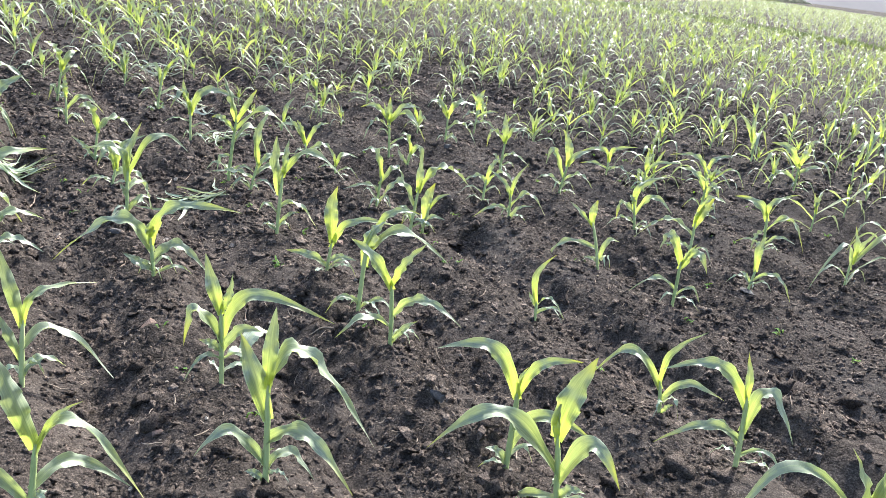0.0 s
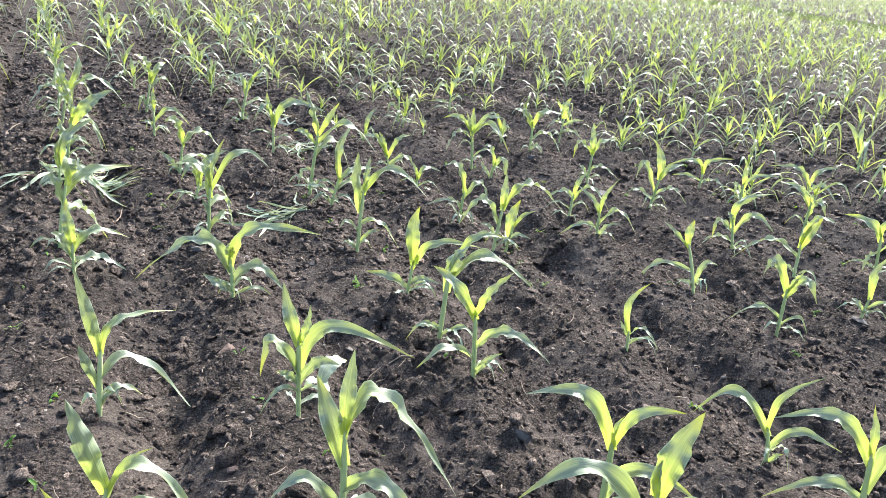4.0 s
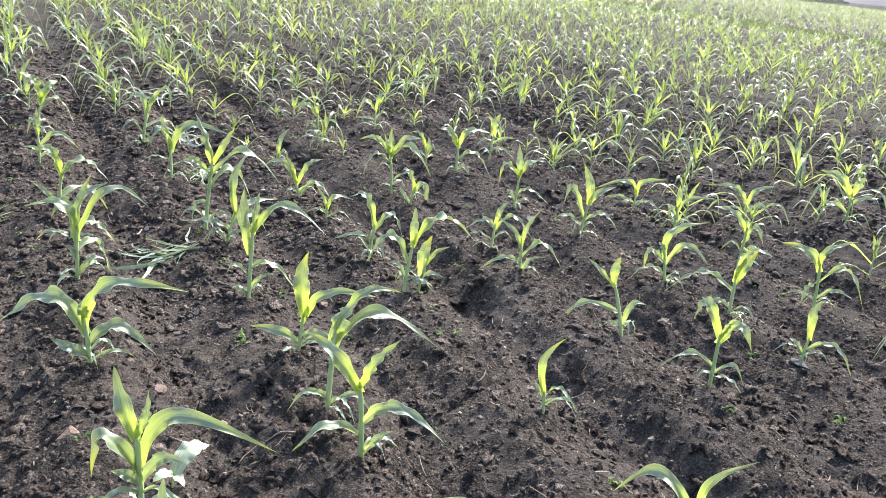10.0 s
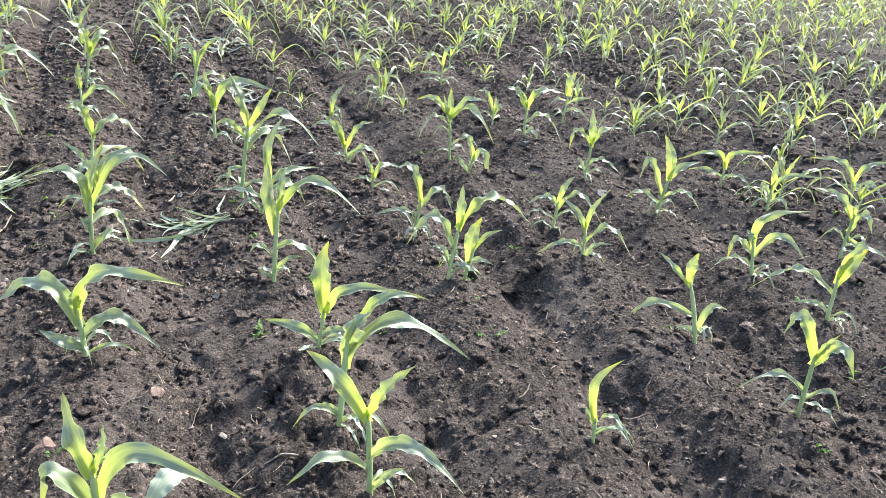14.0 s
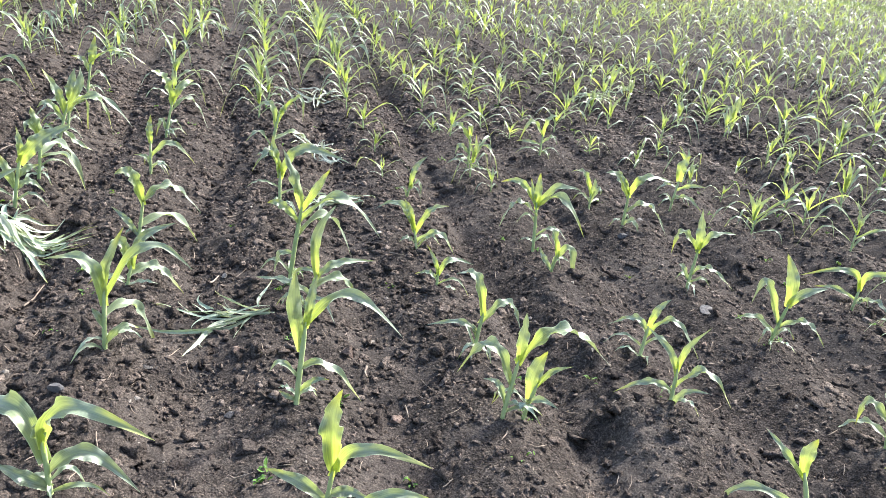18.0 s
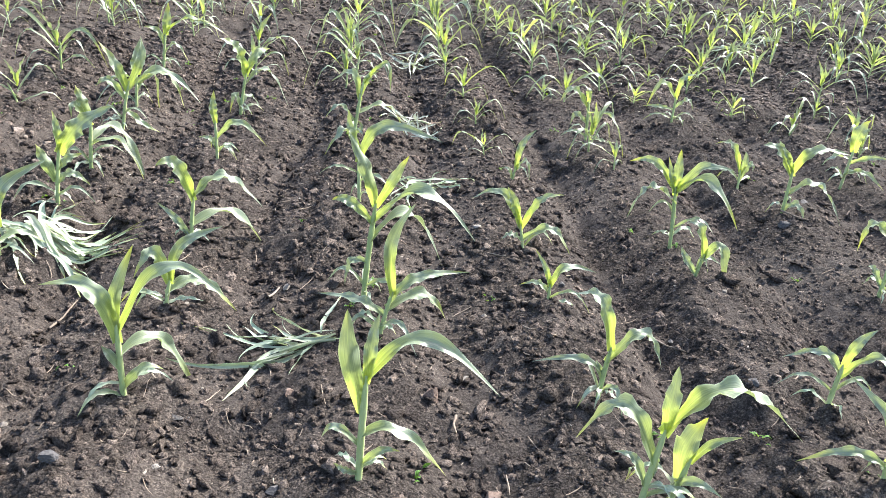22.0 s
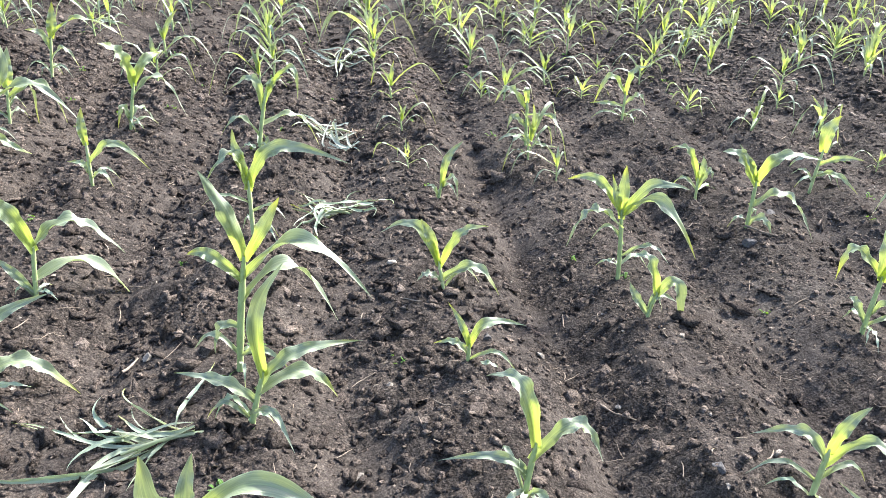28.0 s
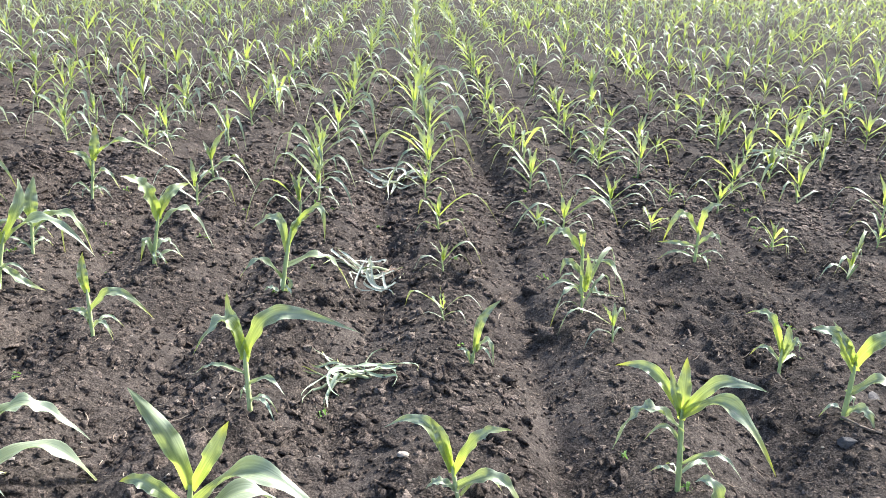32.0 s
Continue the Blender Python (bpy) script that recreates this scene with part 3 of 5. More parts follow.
sow(-0.591, -1.701, -0.006, 0.270, -21,
    ((142, 0.190, 0.040, 0.306, 0.074, 0.404, 0.057), (326, 0.270, 0.001, 0.378, 0.010, 0.486, 0.043), (2, 0.266, 0.098, 0.336, 0.295, 0.041, 0.045), (173, 0.057, 0.092, 0.167, 0.171, 0.110, 0.033), (319, 0.126, 0.096, 0.167, 0.225, 0.029, 0.039), (355, 0.041, 0.058, 0.083, 0.125, -0.011, 0.027), (138, 0.011, 0.031, 0.030, 0.056, 0.027, 0.021)))
sow(-0.557, -1.179, -0.008, 0.223, -17,
    ((141, 0.217, 0.025, 0.308, 0.052, 0.396, 0.047), (341, 0.223, 0.024, 0.280, 0.030, 0.346, 0.029), (328, 0.136, 0.085, 0.282, 0.329, 0.234, 0.043), (165, 0.111, 0.074, 0.234, 0.107, 0.115, 0.040), (167, 0.098, 0.033, 0.124, 0.066, 0.136, 0.030), (315, 0.098, 0.056, 0.179, 0.127, 0.194, 0.034)))
sow(-0.597, -0.392, -0.013, 0.170, -11,
    ((143, 0.109, 0.142, 0.210, 0.397, 0.005, 0.051), (15, 0.170, -0.000, 0.200, 0.004, 0.230, 0.044), (322, 0.140, 0.086, 0.293, 0.347, 0.317, 0.050), (2, 0.071, 0.091, 0.126, 0.207, -0.003, 0.039), (188, 0.031, 0.057, 0.077, 0.112, 0.122, 0.042)))
sow(-0.581, 0.281, 0.007, 0.227, 19,
    ((172, 0.174, 0.043, 0.321, 0.178, 0.312, 0.047), (354, 0.227, 0.013, 0.323, 0.060, 0.437, 0.036), (2, 0.202, 0.127, 0.373, 0.262, 0.296, 0.034), (45, 0.136, 0.112, 0.132, 0.214, -0.112, 0.033), (3, 0.037, 0.054, 0.098, 0.103, 0.089, 0.027), (214, 0.094, 0.021, 0.147, 0.037, 0.176, 0.025)))
sow(-0.579, 0.726, 0.027, 0.102, 13,
    ((209, 0.091, 0.038, 0.197, 0.099, 0.130, 0.041), (25, 0.102, 0.041, 0.208, 0.163, 0.249, 0.037), (23, 0.057, 0.101, 0.079, 0.206, -0.052, 0.038)))
sow(-0.590, 1.200, 0.023, 0.169, 12,
    ((218, 0.156, 0.058, 0.302, 0.122, 0.309, 0.051), (20, 0.169, 0.110, 0.230, 0.238, 0.097, 0.039), (29, 0.062, 0.158, 0.076, 0.294, -0.136, 0.039), (171, 0.017, 0.050, 0.092, 0.110, 0.142, 0.030)))
sow(-0.632, 2.051, 0.001, 0.167, 10,
    ((10, 0.167, -0.008, 0.240, 0.002, 0.314, 0.041), (1, 0.093, 0.101, 0.176, 0.217, 0.066, 0.030), (167, 0.048, 0.029, 0.092, 0.085, 0.097, 0.026)))
sow(-0.623, 2.711, 0.043, 0.215, 16,
    ((222, 0.200, 0.051, 0.351, 0.138, 0.409, 0.063), (40, 0.215, 0.058, 0.311, 0.144, 0.331, 0.048), (22, 0.145, 0.127, 0.228, 0.235, 0.029, 0.030), (183, 0.037, 0.024, 0.111, 0.054, 0.011, 0.026), (43, 0.054, 0.063, 0.094, 0.121, 0.014, 0.026)))
sow(-0.665, 4.001, -0.007, 0.123, 13,
    ((2, 0.123, 0.030, 0.210, 0.092, 0.296, 0.037), (209, 0.123, 0.024, 0.192, 0.040, 0.237, 0.028), (32, 0.056, 0.131, 0.126, 0.220, -0.012, 0.028)))
sow(0.043, -2.048, -0.033, 0.209, -48,
    ((338, 0.209, 0.021, 0.321, 0.063, 0.432, 0.073), (154, 0.099, 0.172, 0.269, 0.335, 0.160, 0.048), (300, 0.093, 0.066, 0.221, 0.153, 0.135, 0.046), (124, 0.185, 0.012, 0.258, 0.010, 0.308, 0.023), (113, 0.042, 0.100, -0.006, 0.234, -0.111, 0.026), (292, 0.045, 0.032, 0.084, 0.072, 0.093, 0.028)))
sow(0.024, -1.849, -0.003, 0.243, -42,
    ((163, 0.216, 0.086, 0.362, 0.233, 0.361, 0.044), (319, 0.219, 0.046, 0.325, 0.150, 0.354, 0.032), (327, 0.243, 0.003, 0.278, 0.016, 0.309, 0.014), (301, 0.126, 0.099, 0.206, 0.229, 0.174, 0.035), (162, 0.012, 0.035, 0.055, 0.069, 0.067, 0.028), (328, 0.054, 0.027, 0.121, 0.071, 0.106, 0.025)))
sow(0.020, -1.147, -0.019, 0.228, -31,
    ((155, 0.217, 0.069, 0.326, 0.146, 0.382, 0.046), (308, 0.228, 0.043, 0.321, 0.112, 0.410, 0.035), (301, 0.120, 0.108, 0.215, 0.259, 0.160, 0.036), (169, 0.076, 0.100, 0.118, 0.193, 0.053, 0.029), (312, 0.025, 0.044, 0.093, 0.086, 0.128, 0.026)))
sow(0.010, -0.891, 0.011, 0.284, -27,
    ((316, 0.198, 0.014, 0.317, 0.064, 0.381, 0.058), (359, 0.243, 0.138, 0.320, 0.346, 0.178, 0.038), (353, 0.284, 0.084, 0.397, 0.198, 0.388, 0.030), (140, 0.067, 0.051, 0.065, 0.110, 0.039, 0.020)))
sow(0.050, -0.486, 0.017, 0.137, -24,
    ((334, 0.137, -0.014, 0.266, 0.005, 0.372, 0.065), (325, 0.114, 0.080, 0.236, 0.256, 0.245, 0.037), (154, 0.034, 0.074, 0.075, 0.168, 0.088, 0.038), (347, 0.053, 0.053, 0.071, 0.119, 0.057, 0.028)))
sow(0.003, -0.013, 0.014, 0.272, 0,
    ((205, 0.181, 0.033, 0.342, 0.040, 0.455, 0.052), (25, 0.262, 0.010, 0.357, 0.028, 0.428, 0.034), (352, 0.272, 0.118, 0.373, 0.287, 0.248, 0.034), (173, 0.095, 0.055, 0.145, 0.086, 0.111, 0.018), (2, 0.127, 0.090, 0.132, 0.195, 0.002, 0.030), (196, 0.017, 0.036, 0.044, 0.057, 0.062, 0.018), (339, 0.039, 0.051, 0.097, 0.096, 0.109, 0.020)))
sow(0.055, 0.575, 0.040, 0.146, -1,
    ((12, 0.146, -0.007, 0.303, 0.054, 0.426, 0.043), (15, 0.128, 0.081, 0.193, 0.242, 0.187, 0.034), (19, 0.101, 0.110, 0.130, 0.192, 0.026, 0.034), (152, 0.075, 0.085, 0.109, 0.219, 0.092, 0.032)))
sow(0.013, 0.806, 0.033, 0.317, 0,
    ((204, 0.317, 0.034, 0.446, 0.091, 0.563, 0.047), (336, 0.316, 0.053, 0.414, 0.100, 0.497, 0.037), (350, 0.261, 0.150, 0.379, 0.314, 0.233, 0.044), (185, 0.262, 0.073, 0.339, 0.122, 0.342, 0.034), (23, 0.205, 0.133, 0.273, 0.258, 0.070, 0.038), (170, 0.129, 0.048, 0.127, 0.068, 0.046, 0.024)))
sow(-0.002, 1.571, -0.006, 0.212, 0,
    ((203, 0.190, 0.054, 0.310, 0.143, 0.222, 0.045), (2, 0.178, 0.099, 0.324, 0.329, 0.264, 0.049), (169, 0.212, 0.030, 0.301, 0.039, 0.388, 0.040)))
sow(-0.037, 2.392, 0.048, 0.274, 7,
    ((160, 0.194, 0.041, 0.321, 0.149, 0.262, 0.038), (9, 0.226, 0.036, 0.305, 0.083, 0.335, 0.035), (355, 0.274, 0.106, 0.372, 0.127, 0.235, 0.025), (212, 0.078, 0.092, 0.181, 0.172, 0.116, 0.026), (23, 0.126, 0.159, 0.152, 0.264, -0.005, 0.032), (353, 0.009, 0.040, 0.061, 0.019, 0.095, 0.023)))
sow(0.654, -2.086, -0.022, 0.221, -60,
    ((130, 0.198, 0.094, 0.297, 0.242, 0.243, 0.039), (110, 0.221, 0.010, 0.290, 0.026, 0.360, 0.025), (289, 0.125, 0.039, 0.261, 0.135, 0.153, 0.040), (137, 0.093, 0.102, 0.124, 0.231, 0.022, 0.028)))
sow(0.651, -1.786, -0.024, 0.102, -53,
    ((102, 0.086, 0.124, 0.168, 0.247, 0.027, 0.030), (295, 0.102, 0.016, 0.219, 0.109, 0.328, 0.025), (312, 0.053, 0.070, 0.128, 0.181, 0.107, 0.028), (278, 0.006, 0.018, 0.039, 0.039, 0.060, 0.018)))
sow(0.655, -1.102, -0.006, 0.073, -39,
    ((313, 0.073, -0.018, 0.184, 0.044, 0.284, 0.030), (294, 0.061, 0.050, 0.111, 0.124, 0.057, 0.016), (147, 0.057, 0.023, 0.093, 0.038, 0.119, 0.016)))
sow(0.628, -0.104, 0.021, 0.201, -23,
    ((142, 0.121, 0.087, 0.236, 0.182, 0.096, 0.039), (162, 0.198, 0.001, 0.288, 0.002, 0.374, 0.042), (355, 0.201, 0.125, 0.320, 0.305, 0.188, 0.047), (154, 0.054, 0.034, 0.118, 0.081, 0.123, 0.022), (332, 0.060, 0.010, 0.108, 0.013, 0.141, 0.020)))
sow(0.704, -0.087, 0.025, 0.110, -26,
    ((308, 0.057, 0.001, 0.156, 0.031, 0.247, 0.060), (356, 0.110, 0.042, 0.164, 0.102, 0.186, 0.022), (307, 0.046, 0.043, 0.081, 0.106, 0.076, 0.024)))
sow(0.631, 0.279, 0.014, 0.157, -19,
    ((135, 0.157, 0.047, 0.288, 0.131, 0.267, 0.039), (8, 0.121, 0.085, 0.207, 0.169, 0.071, 0.031), (162, 0.084, 0.070, 0.120, 0.188, 0.083, 0.021), (155, 0.067, 0.014, 0.100, 0.022, 0.120, 0.021)))
sow(0.591, 0.748, 0.002, 0.084, -14,
    ((176, 0.084, 0.022, 0.151, 0.060, 0.211, 0.022), (13, 0.084, 0.047, 0.147, 0.159, 0.116, 0.027), (146, 0.055, 0.042, 0.084, 0.101, 0.060, 0.020)))
sow(0.594, 1.166, -0.024, 0.097, -11,
    ((157, 0.096, 0.081, 0.211, 0.189, 0.168, 0.032), (170, 0.097, 0.031, 0.191, 0.058, 0.247, 0.037), (346, 0.087, 0.059, 0.202, 0.138, 0.233, 0.032), (341, 0.050, 0.097, 0.103, 0.174, 0.012, 0.032), (182, 0.036, 0.050, 0.068, 0.081, 0.044, 0.023)))
sow(0.666, 1.878, 0.013, 0.056, -10,
    ((14, 0.056, 0.020, 0.163, 0.083, 0.229, 0.035), (348, 0.037, 0.047, 0.096, 0.071, 0.006, 0.021), (180, 0.009, 0.021, 0.055, 0.047, 0.055, 0.017)))
sow(1.361, -1.121, -0.006, 0.180, -52,
    ((115, 0.180, 0.065, 0.288, 0.099, 0.211, 0.040), (302, 0.167, 0.021, 0.231, 0.048, 0.283, 0.021), (286, 0.154, 0.062, 0.246, 0.120, 0.177, 0.040), (146, 0.061, 0.092, 0.104, 0.196, 0.027, 0.022)))
sow(1.301, -0.707, -0.066, 0.197, -44,
    ((132, 0.188, 0.068, 0.247, 0.125, 0.286, 0.023), (324, 0.197, -0.006, 0.264, 0.004, 0.319, 0.043), (119, 0.085, 0.163, 0.082, 0.264, -0.096, 0.026), (326, 0.044, 0.024, 0.135, 0.080, 0.137, 0.029), (142, 0.020, 0.040, 0.044, 0.082, 0.040, 0.018)))
sow(1.213, -0.082, -0.008, 0.148, -35,
    ((142, 0.130, 0.039, 0.209, 0.137, 0.277, 0.029), (318, 0.148, 0.014, 0.237, 0.071, 0.340, 0.026), (331, 0.080, 0.084, 0.169, 0.191, 0.060, 0.032), (149, 0.069, 0.084, 0.084, 0.189, 0.009, 0.023), (310, 0.010, 0.039, 0.091, 0.118, 0.121, 0.023)))
sow(1.241, 0.221, 0.007, 0.143, -33,
    ((349, 0.143, 0.017, 0.217, 0.057, 0.264, 0.032), (118, 0.123, 0.066, 0.151, 0.172, 0.073, 0.025), (321, 0.106, 0.085, 0.196, 0.199, 0.086, 0.025)))
sow(1.164, 0.981, 0.020, 0.082, -25,
    ((168, 0.081, 0.040, 0.197, 0.080, 0.194, 0.035), (353, 0.082, 0.056, 0.115, 0.095, -0.094, 0.035), (146, 0.015, 0.043, 0.066, 0.064, 0.107, 0.029), (354, 0.034, 0.019, 0.082, 0.080, 0.054, 0.023)))
sow(1.167, 1.232, -0.022, 0.222, -21,
    ((172, 0.171, 0.099, 0.227, 0.166, 0.092, 0.034), (137, 0.222, 0.097, 0.307, 0.193, 0.285, 0.033), (173, 0.200, 0.006, 0.297, 0.008, 0.381, 0.043), (147, 0.211, 0.023, 0.278, 0.045, 0.344, 0.029), (340, 0.209, 0.080, 0.319, 0.189, 0.326, 0.038), (329, 0.206, 0.114, 0.283, 0.242, 0.114, 0.043)))
sow(1.152, 2.478, -0.011, 0.199, -16,
    ((175, 0.159, 0.088, 0.263, 0.147, 0.194, 0.035), (176, 0.199, 0.007, 0.257, 0.021, 0.266, 0.035), (325, 0.141, 0.129, 0.145, 0.198, 0.001, 0.028), (179, 0.079, 0.065, 0.138, 0.088, 0.078, 0.028), (348, 0.031, 0.080, 0.007, 0.156, 0.003, 0.020)))
sow(1.839, -1.108, 0.013, 0.101, -57,
    ((280, 0.101, -0.010, 0.207, 0.020, 0.274, 0.040), (305, 0.053, 0.098, 0.104, 0.189, -0.015, 0.022), (113, 0.039, 0.031, 0.074, 0.061, 0.083, 0.022)))
sow(1.865, -0.718, -0.008, 0.186, -52,
    ((297, 0.167, 0.024, 0.250, 0.062, 0.335, 0.056), (110, 0.117, 0.153, 0.161, 0.316, -0.003, 0.033), (110, 0.049, 0.062, 0.067, 0.147, 0.033, 0.020), (282, 0.186, 0.046, 0.320, 0.132, 0.329, 0.036)))
sow(1.842, -0.351, -0.033, 0.154, -47,
    ((287, 0.131, 0.004, 0.264, 0.174, 0.359, 0.044), (131, 0.154, 0.015, 0.186, 0.033, 0.208, 0.031), (298, 0.107, 0.083, 0.222, 0.190, 0.153, 0.034), (108, 0.052, 0.106, 0.057, 0.191, -0.050, 0.024), (112, 0.102, 0.083, 0.144, 0.098, 0.048, 0.031)))
sow(1.871, 0.351, 0.026, 0.178, -39,
    ((144, 0.171, 0.011, 0.288, 0.057, 0.388, 0.058), (346, 0.178, 0.039, 0.239, 0.136, 0.272, 0.042), (167, 0.091, 0.094, 0.268, 0.127, 0.168, 0.035), (146, 0.051, 0.085, 0.100, 0.157, 0.069, 0.027), (312, 0.073, 0.095, 0.135, 0.185, 0.065, 0.027)))
sow(1.775, 0.853, 0.007, 0.180, -39,
    ((127, 0.175, 0.089, 0.242, 0.117, 0.129, 0.032), (121, 0.177, 0.008, 0.274, 0.027, 0.373, 0.048), (347, 0.180, 0.048, 0.263, 0.149, 0.280, 0.036), (128, 0.032, 0.042, 0.089, 0.061, 0.092, 0.024), (326, 0.055, 0.069, 0.116, 0.197, 0.038, 0.028)))
sow(1.765, 1.553, -0.001, 0.192, -29,
    ((171, 0.172, 0.070, 0.278, 0.145, 0.298, 0.049), (161, 0.190, 0.033, 0.254, 0.085, 0.323, 0.028), (357, 0.192, 0.068, 0.287, 0.245, 0.266, 0.046), (356, 0.091, 0.121, 0.138, 0.263, -0.043, 0.039), (331, 0.020, 0.047, 0.056, 0.098, -0.022, 0.029)))
sow(1.700, 1.850, -0.006, 0.075, -27,
    ((154, 0.075, 0.056, 0.196, 0.131, 0.185, 0.030), (314, 0.058, 0.011, 0.135, 0.002, 0.179, 0.030), (352, 0.038, 0.037, 0.115, 0.053, 0.079, 0.027)))
sow(1.731, 2.827, -0.000, 0.144, -21,
    ((168, 0.132, 0.088, 0.224, 0.152, 0.078, 0.032), (335, 0.144, 0.025, 0.256, 0.083, 0.284, 0.036), (346, 0.078, 0.065, 0.138, 0.104, 0.087, 0.027), (174, 0.077, 0.090, 0.095, 0.176, 0.092, 0.023)))
sow(2.380, -0.742, -0.024, 0.202, -57,
    ((127, 0.173, 0.061, 0.255, 0.181, 0.267, 0.047), (328, 0.202, 0.019, 0.276, 0.140, 0.332, 0.036), (320, 0.117, 0.102, 0.201, 0.216, 0.024, 0.037), (298, 0.045, 0.062, 0.104, 0.150, 0.090, 0.022), (140, 0.121, 0.038, 0.086, 0.049, 0.009, 0.026)))
sow(2.433, -0.234, 0.004, 0.200, -51,
    ((136, 0.170, 0.067, 0.264, 0.179, 0.289, 0.039), (301, 0.200, -0.001, 0.239, 0.002, 0.249, 0.027), (288, 0.124, 0.042, 0.217, 0.098, 0.149, 0.039), (314, 0.105, 0.051, 0.078, 0.075, 0.123, 0.028)))
sow(2.493, 0.301, -0.000, 0.140, -46,
    ((126, 0.140, 0.004, 0.203, 0.013, 0.264, 0.038), (309, 0.102, 0.057, 0.200, 0.216, 0.226, 0.030), (118, 0.075, 0.044, 0.127, 0.031, 0.022, 0.025)))
sow(2.506, 0.668, 0.003, 0.094, -43,
    ((159, 0.092, 0.076, 0.179, 0.270, 0.117, 0.032), (289, 0.094, 0.030, 0.184, 0.189, 0.240, 0.037), (295, 0.025, 0.097, 0.076, 0.189, -0.013, 0.028), (140, 0.045, 0.095, 0.075, 0.181, 0.060, 0.023)))
sow(2.257, 1.955, 0.013, 0.153, -33,
    ((334, 0.153, 0.002, 0.245, 0.034, 0.312, 0.067), (159, 0.115, 0.068, 0.124, 0.114, 0.071, 0.028), (300, 0.097, 0.094, 0.154, 0.178, 0.171, 0.028), (307, 0.038, 0.087, 0.074, 0.186, 0.021, 0.028)))
sow(3.197, 0.417, -0.017, 0.068, -51,
    ((117, 0.045, 0.097, 0.161, 0.277, 0.137, 0.039), (335, 0.068, 0.044, 0.167, 0.163, 0.202, 0.039), (302, 0.034, 0.074, 0.089, 0.173, -0.002, 0.029)))
sow(3.816, 0.179, -0.009, 0.181, -57,
    ((129, 0.156, 0.088, 0.281, 0.213, 0.302, 0.057), (282, 0.181, 0.022, 0.260, 0.053, 0.305, 0.057), (130, 0.060, 0.131, 0.103, 0.214, -0.040, 0.037), (324, 0.108, 0.072, 0.168, 0.168, 0.183, 0.036)))

# plants known by their foot and height alone, row by row: (x, y, height)
FEET = []
FEET += [(-3.05, 4.19, 0.24), (-3.03, 4.60, 0.22), (-2.94, 5.23, 0.33)]
FEET += [(-2.45, 3.56, 0.25), (-2.48, 4.66, 0.28), (-2.45, 5.22, 0.19)]
FEET += [(-1.75, 2.82, 0.29), (-1.74, 3.44, 0.34), (-1.82, 4.85, 0.30), (-1.92, 5.08, 0.37), (-1.85, 5.44, 0.27), (-1.78, 5.81, 0.28), (-1.82, 7.17, 0.27)]
FEET += [(-1.18, 4.50, 0.26), (-1.18, 4.90, 0.28), (-1.34, 5.31, 0.25)]
FEET += [(-0.64, 3.51, 0.30), (-0.75, 4.80, 0.28), (-0.70, 5.37, 0.34), (-0.73, 6.29, 0.29), (-0.74, 6.58, 0.37)]
FEET += [(-0.09, 3.33, 0.28), (-0.03, 3.61, 0.28), (-0.07, 4.05, 0.34), (-0.09, 4.32, 0.32), (-0.02, 6.14, 0.35)]
FEET += [(0.59, 2.22, 0.13), (0.60, 2.64, 0.15), (0.60, 3.20, 0.23), (0.54, 3.76, 0.21), (0.56, 4.10, 0.36), (0.56, 4.47, 0.27), (0.47, 5.75, 0.41), (0.48, 6.12, 0.42), (0.53, 6.74, 0.44)]
FEET += [(1.19, 2.08, 0.15), (1.12, 2.29, 0.27), (1.20, 3.20, 0.22), (1.09, 3.29, 0.15), (1.14, 3.94, 0.25), (1.16, 4.46, 0.28), (1.14, 4.82, 0.26), (1.09, 5.22, 0.26), (1.09, 6.54, 0.28), (1.08, 7.86, 0.30)]
FEET += [(1.67, 3.32, 0.15), (1.57, 3.73, 0.24), (1.88, 3.73, 0.13), (1.85, 4.26, 0.30), (1.66, 4.54, 0.22), (1.65, 4.68, 0.19), (1.77, 4.92, 0.26), (1.58, 5.05, 0.20), (2.08, 6.00, 0.24), (2.00, 6.43, 0.28), (1.70, 6.69, 0.20)]
FEET += [(2.42, -1.20, 0.33), (2.56, 0.35, 0.16), (2.58, 1.61, 0.27), (2.68, 2.51, 0.20), (2.34, 2.66, 0.21), (2.20, 3.08, 0.16), (2.19, 3.79, 0.23), (2.35, 4.02, 0.25), (2.16, 4.95, 0.16), (2.11, 5.24, 0.26), (2.64, 5.56, 0.23), (2.60, 5.96, 0.25), (2.52, 6.47, 0.24)]
FEET += [(2.92, 0.15, 0.23), (2.77, 0.51, 0.28), (3.08, 0.87, 0.27), (2.99, 1.72, 0.27), (2.75, 1.84, 0.19), (2.78, 2.26, 0.13), (2.76, 2.74, 0.23), (3.20, 2.79, 0.15), (2.79, 3.21, 0.15), (2.93, 3.45, 0.25), (2.71, 3.93, 0.31), (2.92, 4.64, 0.27), (3.25, 4.78, 0.32), (2.82, 5.62, 0.18), (2.86, 6.11, 0.27), (2.81, 6.64, 0.19)]
FEET += [(3.63, -0.35, 0.25), (3.50, 1.21, 0.35), (3.61, 1.64, 0.27), (3.48, 2.63, 0.26), (3.57, 3.62, 0.24), (3.81, 3.92, 0.38), (3.71, 4.18, 0.27), (3.80, 4.85, 0.20), (3.67, 5.67, 0.27), (3.47, 5.84, 0.23)]
FEET += [(4.45, 1.02, 0.23), (3.98, 1.70, 0.25), (4.40, 3.28, 0.40), (3.95, 4.53, 0.27), (4.06, 5.25, 0.23), (4.13, 6.16, 0.19), (4.31, 6.57, 0.26)]
FEET += [(4.71, 0.33, 0.32), (4.59, 1.55, 0.31), (4.56, 3.52, 0.25), (4.96, 4.64, 0.29), (4.77, 6.66, 0.27)]
